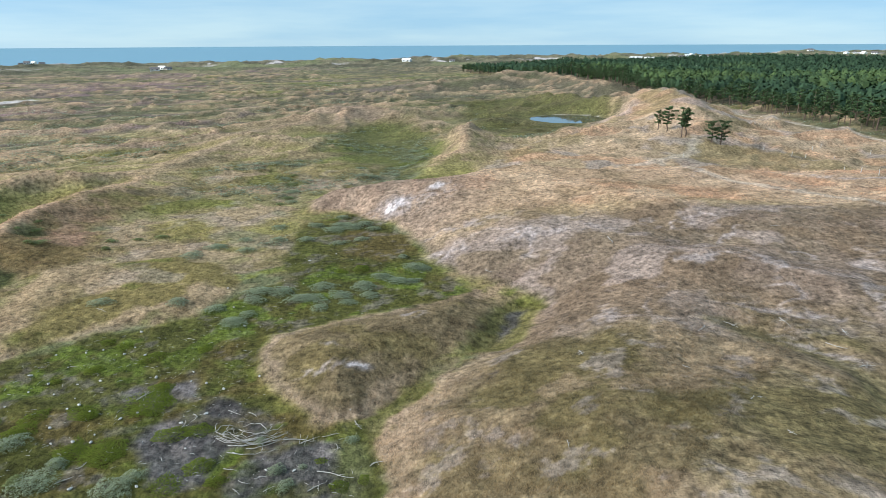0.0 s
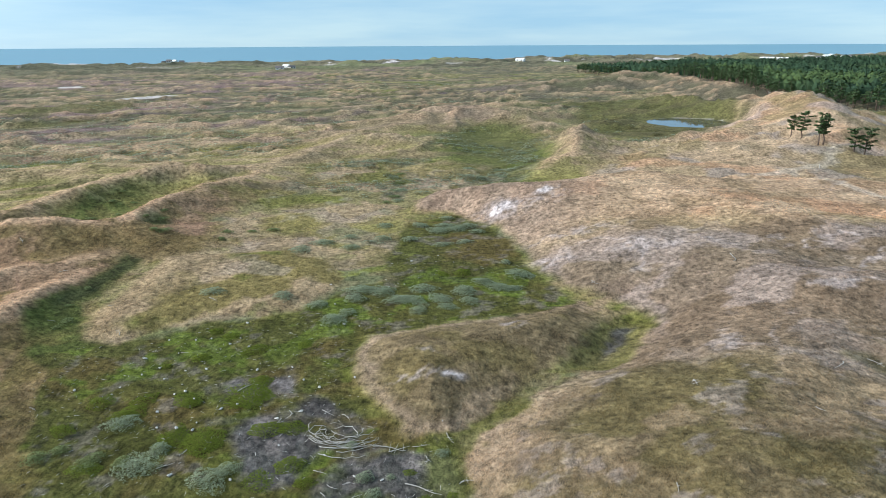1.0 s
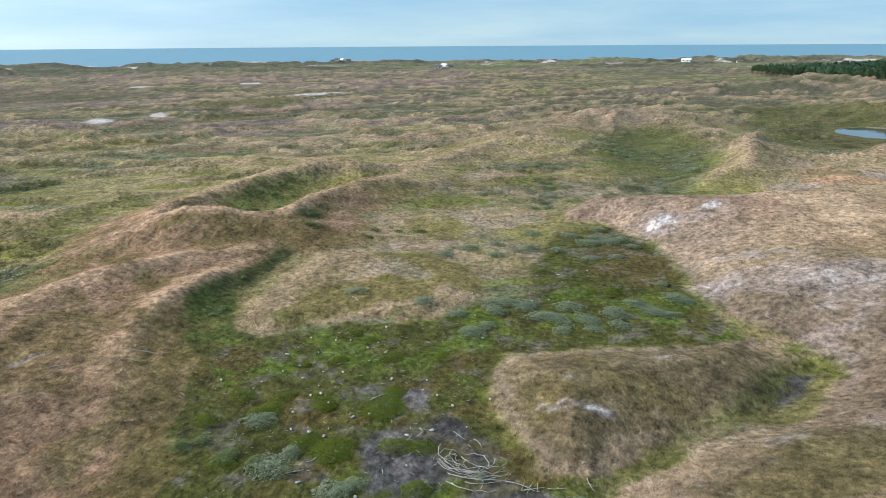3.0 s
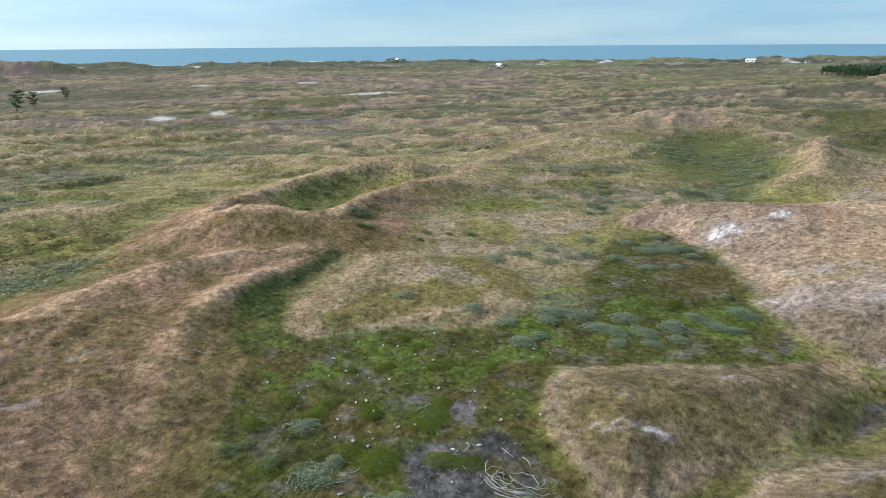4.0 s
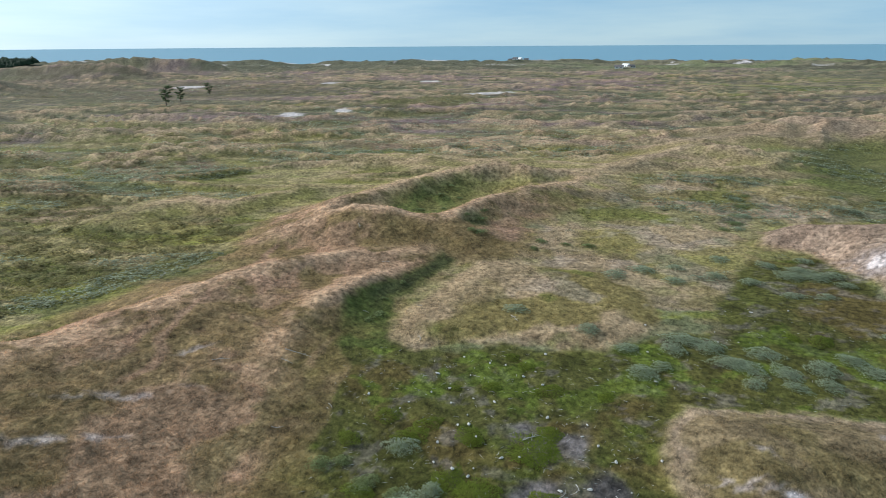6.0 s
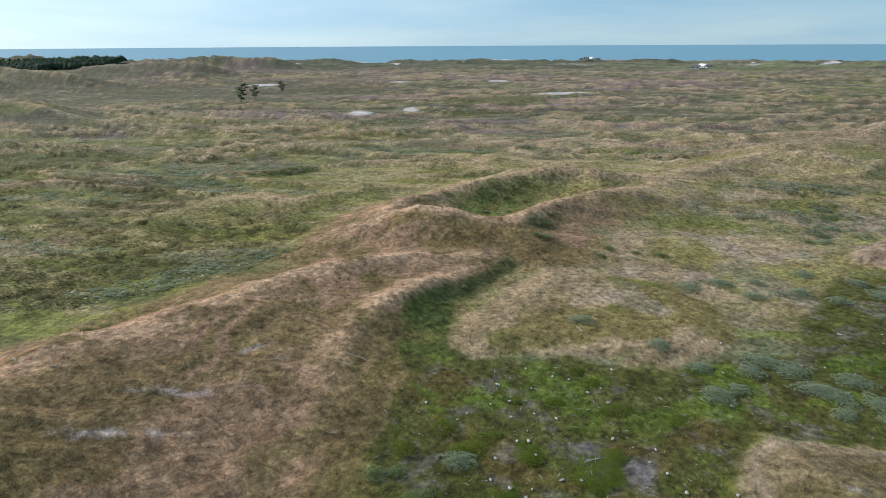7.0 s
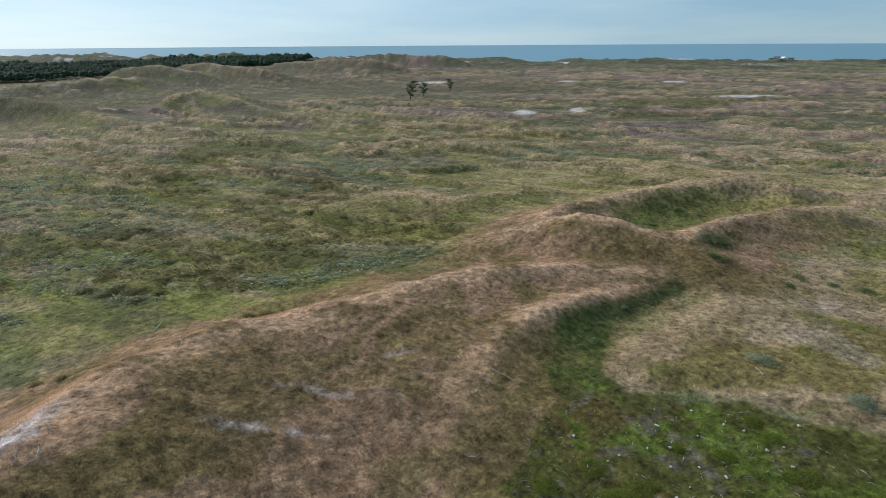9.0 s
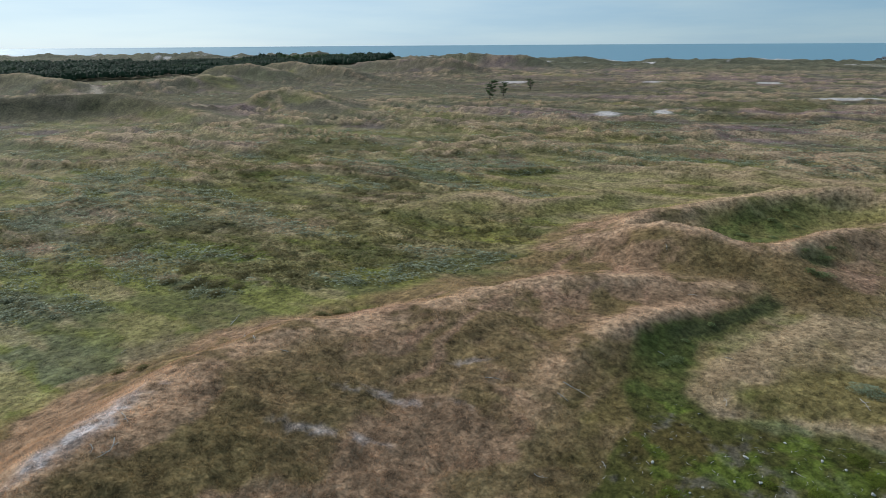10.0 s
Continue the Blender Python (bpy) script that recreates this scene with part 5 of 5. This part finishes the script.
# x, y, heading, length, depth, wall and roof height, whether the roof is white
HOUSES = [(-274, 633, 20, 12, 7, 2.8, 2.6, 0), (-274, 650, -30, 13, 7, 3.4, 2.6, 1), (-267, 647, 60, 9, 6, 2.8, 2.2, 0), (-457, 733, 10, 8, 5, 2.8,
          2.4, 0), (-461, 752, -20, 8, 5, 3, 2.4, 1), (-450, 749, 40, 8, 5, 2.8, 2.4, 0), (-468, 740, 70, 7, 5, 2.8, 2.4, 0), (-46, 849, -20, 16, 9,
          3.4, 2.4, 1), (12, 880, 10, 9, 6, 2.8, 2.2, 0), (286, 990, -25, 26, 12, 4.2, 2.0, 1), (308, 993, -20, 24, 12, 4.0, 2.0, 1), (313, 971, 30,
          10, 7, 3, 2.2, 0)]
HOUSES += [(376, 1055, 0, 13, 8, 3.4, 2.6, 0), (394, 1080, 20, 13, 8, 3.4, 2.6, 1), (397, 1058, 40, 13, 8, 3.4, 2.6, 0), (428, 1110, 60, 13, 8,
              3.4, 2.6, 1), (442, 1116, 80, 13, 8, 3.4, 2.6, 0), (421, 1135, 100, 13, 8, 3.4, 2.6, 1), (720, 1316, 0, 15, 9, 4, 3, 0), (763, 1268, 33,
              15, 9, 4, 3, 1), (785, 1278, 66, 15, 9, 4, 3, 0), (792, 1262, 99, 15, 9, 4, 3, 1), (818, 1270, 132, 15, 9, 4, 3, 0)]
for x, y, turn, long, deep, wall_h, roof_h, white in HOUSES:
    gable_house(x, y, turn, long, deep, wall_h, roof_h, white > 0)


# ---- scrub over the plain, and twigs on the wet floor ----
def scrub(count, r0, r1, seed, size):
    rng = np.random.default_rng(seed)
    r, a = r0 * (r1 / r0) ** rng.uniform(0, 1, count), np.radians(rng.uniform(-42, 106, count))
    x, y = HUB[0] - r * np.sin(a), HUB[1] + r * np.cos(a)
    z, dune = on_sheet(x, y)[:, :2].T
    su, sv = along_shore(x, y)
    grey = np.maximum(fbm(su, sv, 13, 4, 171) + 0.5 * fbm(x, y, 38, 2, 421), 0.08 + 1.0 * fbm(su, sv, 8, 5, 173) * smooth(230, 150, r))
    dark = fbm(su, sv, 24, 5, 177) + 0.4 * fbm(x, y, 50, 2, 431)
    keep = ((np.maximum(grey, dark) + rng.uniform(-0.1, 0.1, count)) > 0.22) & (dune < 0.4) & (inside(x, y, SLOPE) < -2) & (inside(x, y, DRY) < 0) & (inside(x, y, WET) < -1) & (ellipse(x, y, POND) > 1.6)
    for e in FLATS:
        keep &= ellipse(x, y, e) > 1.3
    x, y, z, grey, dark = x[keep], y[keep], z[keep], grey[keep], dark[keep]
    n = len(x)
    col = np.where((grey > dark)[:, None], srgb(108, 112, 94), srgb(90, 85, 56)) * rng.uniform(0.75, 1.25, n)[:, None]
    rad = size * rng.uniform(0.5, 1.3, n) * (r[keep] / 90) ** 0.35
    tris, nors, cols = [], [], []
    for k in range(20):
        t, q = rng.uniform(0, 2 * math.pi, n), np.sqrt(rng.uniform(0, 1, n))
        p = np.stack([x + rad * q * np.cos(t), y + rad * q * np.sin(t), z + 0.38 * rad * (1 - q * q) * rng.uniform(0.6, 1.1, n)], -1)
        d = np.stack([np.cos(t), np.sin(t), rng.uniform(-0.1, 0.5, n)], -1) * (0.28 * rad)[:, None]
        s = np.stack([-np.sin(t), np.cos(t), rng.uniform(-0.2, 0.2, n)], -1) * (0.15 * rad)[:, None]
        tris.append(np.stack([p - s, p + s, p + d], 1))
        nors.append(np.stack([0.5 * q * np.cos(t), 0.5 * q * np.sin(t), np.ones(n)], -1) + rng.normal(0, 0.15, (n, 3)))
        cols.append(np.repeat(col * rng.uniform(0.7, 1.35, n)[:, None], 3, 0))
    return np.concatenate(tris), np.concatenate(nors), np.concatenate(cols)


scrub_parts = [scrub(18000, 66, 150, 701, 0.75), scrub(17000, 110, 420, 702, 0.85)]
low_scrub = new("low_scrub", soup("low_scrub", *(np.concatenate([q[i] for q in scrub_parts]) for i in (0, 1)), LEAVES, np.concatenate([q[2] for q in scrub_parts])))
tagged(low_scrub, "patches of low grey-green willow and brown heath scrub", "shrubs", kind="stuff")

rng_t = np.random.default_rng(88)
tx, ty = rng_t.uniform(-36, -2, 5000), rng_t.uniform(24, 68, 5000)
keep = (inside(tx, ty, WET) > 0.5) & (rng_t.uniform(0, 1, 5000) < np.where(ty < 48, 1.0, 0.45))
tx, ty = tx[keep][:800], ty[keep][:800]
tz = on_sheet(tx, ty)[:, 0]
t_v, t_f = [], []
for x, y, z in zip(tx, ty, tz):
    a, bend = rng_t.uniform(0, 2 * math.pi), rng_t.uniform(-0.5, 0.5)
    ln, th = rng_t.uniform(0.1, 0.42), rng_t.uniform(0.005, 0.012)
    p0 = Vector((x, y, z + 0.03))
    p1 = p0 + Vector((math.cos(a), math.sin(a), 0.15)) * ln / 2
    p2 = p1 + Vector((math.cos(a + bend), math.sin(a + bend), -0.05)) * ln / 2
    v, f = tube([p0, p1, p2], [th, th, th * 0.5], 3)
    n0 = len(t_v)
    t_v.extend(tuple(q) for q in v)
    t_f.extend(tuple(i + n0 for i in q) for q in f)
litter = new("twig_litter", mesh_of("twig_litter", t_v, t_f, CHIPWOOD))
tagged(litter, "thin bleached twigs scattered over moss and peat", "twigs", kind="stuff")


# ---- grass: blades by the hundred thousand, dense near the walk ----
def blades(count, r0, r1, head0, head1, per, length, width, seed, power=0.0):
    """Tufts of blades over the ground between two distances; corners and colours of their triangles."""
    rng = np.random.default_rng(seed)
    u = rng.uniform(0, 1, count)
    r = (r0 ** power + u * (r1 ** power - r0 ** power)) ** (1 / power) if power else r0 * (r1 / r0) ** u
    a = np.radians(rng.uniform(head0, head1, count))
    x, y = HUB[0] - r * np.sin(a), HUB[1] + r * np.cos(a)
    lie = on_sheet(x, y)
    z, wet, bare, stony, col = lie[:, 0], lie[:, 2], lie[:, 3], lie[:, 4], lie[:, 5:]
    keep = rng.uniform(0, 1, count) > np.maximum(0.97 * bare, 0.85 * stony)
    keep &= ellipse(x, y, POND) > 1.25
    x, y, z, col, wet, n = x[keep], y[keep], z[keep], col[keep], wet[keep], int(keep.sum())
    tall = length * (1 - 0.55 * wet) * (0.75 + 0.5 * (fbm(x, y, 2.2, 2, 401) + 0.5))
    pale = 1.0 + 0.2 * np.clip(fbm(x, y, 1.4, 3, 411), -0.6, 1) * (1 - wet)
    zx, zy = on_sheet(x + 0.5, y)[:, 0], on_sheet(x, y + 0.5)[:, 0]
    up = np.stack([-(zx - z) * 2, -(zy - z) * 2, np.ones(n)], -1)
    out, cols, nors = [], [], []
    for k in range(per):
        bx, by = x + rng.normal(0, 0.12, n) * length * 2, y + rng.normal(0, 0.12, n) * length * 2
        base = np.stack([bx, by, z + ((bx - x) * (zx - z) + (by - y) * (zy - z)) * 2 - 0.02], -1)
        t = rng.uniform(0, 2 * math.pi, n)
        lean = rng.uniform(0.4, 1.2, n)
        d = np.stack([lean * np.cos(t) + 0.4, lean * np.sin(t) - 0.15, np.full(n, 0.55)], -1)
        d *= (tall * rng.uniform(0.6, 1.25, n) / np.linalg.norm(d, axis=1))[:, None]
        s = np.stack([-np.sin(t), np.cos(t), np.zeros(n)], -1) * (width * rng.uniform(0.6, 1.3, n))[:, None]
        out.append(np.stack([base - s, base + s, base + d], 1))
        nors.append(up + rng.normal(0, 0.22, (n, 3)))
        cols.append(np.repeat(col * (pale * rng.uniform(0.9, 1.14, n))[:, None], 3, 0))
    return np.concatenate(out), np.concatenate(nors), np.concatenate(cols)


def grass_field(name, label, *fields):
    t = [blades(*f) for f in fields]
    tri, nor, c = (np.concatenate([q[i] for q in t]) for i in range(3))
    ob = new(name, soup(name, tri, nor, GRASS, np.clip(c, 0.003, 0.85)))
    return tagged(ob, label, "grass", kind="stuff")


grass_field("dune_grass", "dry straw-coloured dune grass and short green moss grass",
            (200000, 20, 75, -40, 104, 3, 0.15, 0.02, 601),
            (90000, 70, 170, -40, 104, 2, 0.2, 0.045, 602),
            (40000, 160, 420, -40, 104, 2, 0.2, 0.09, 603))
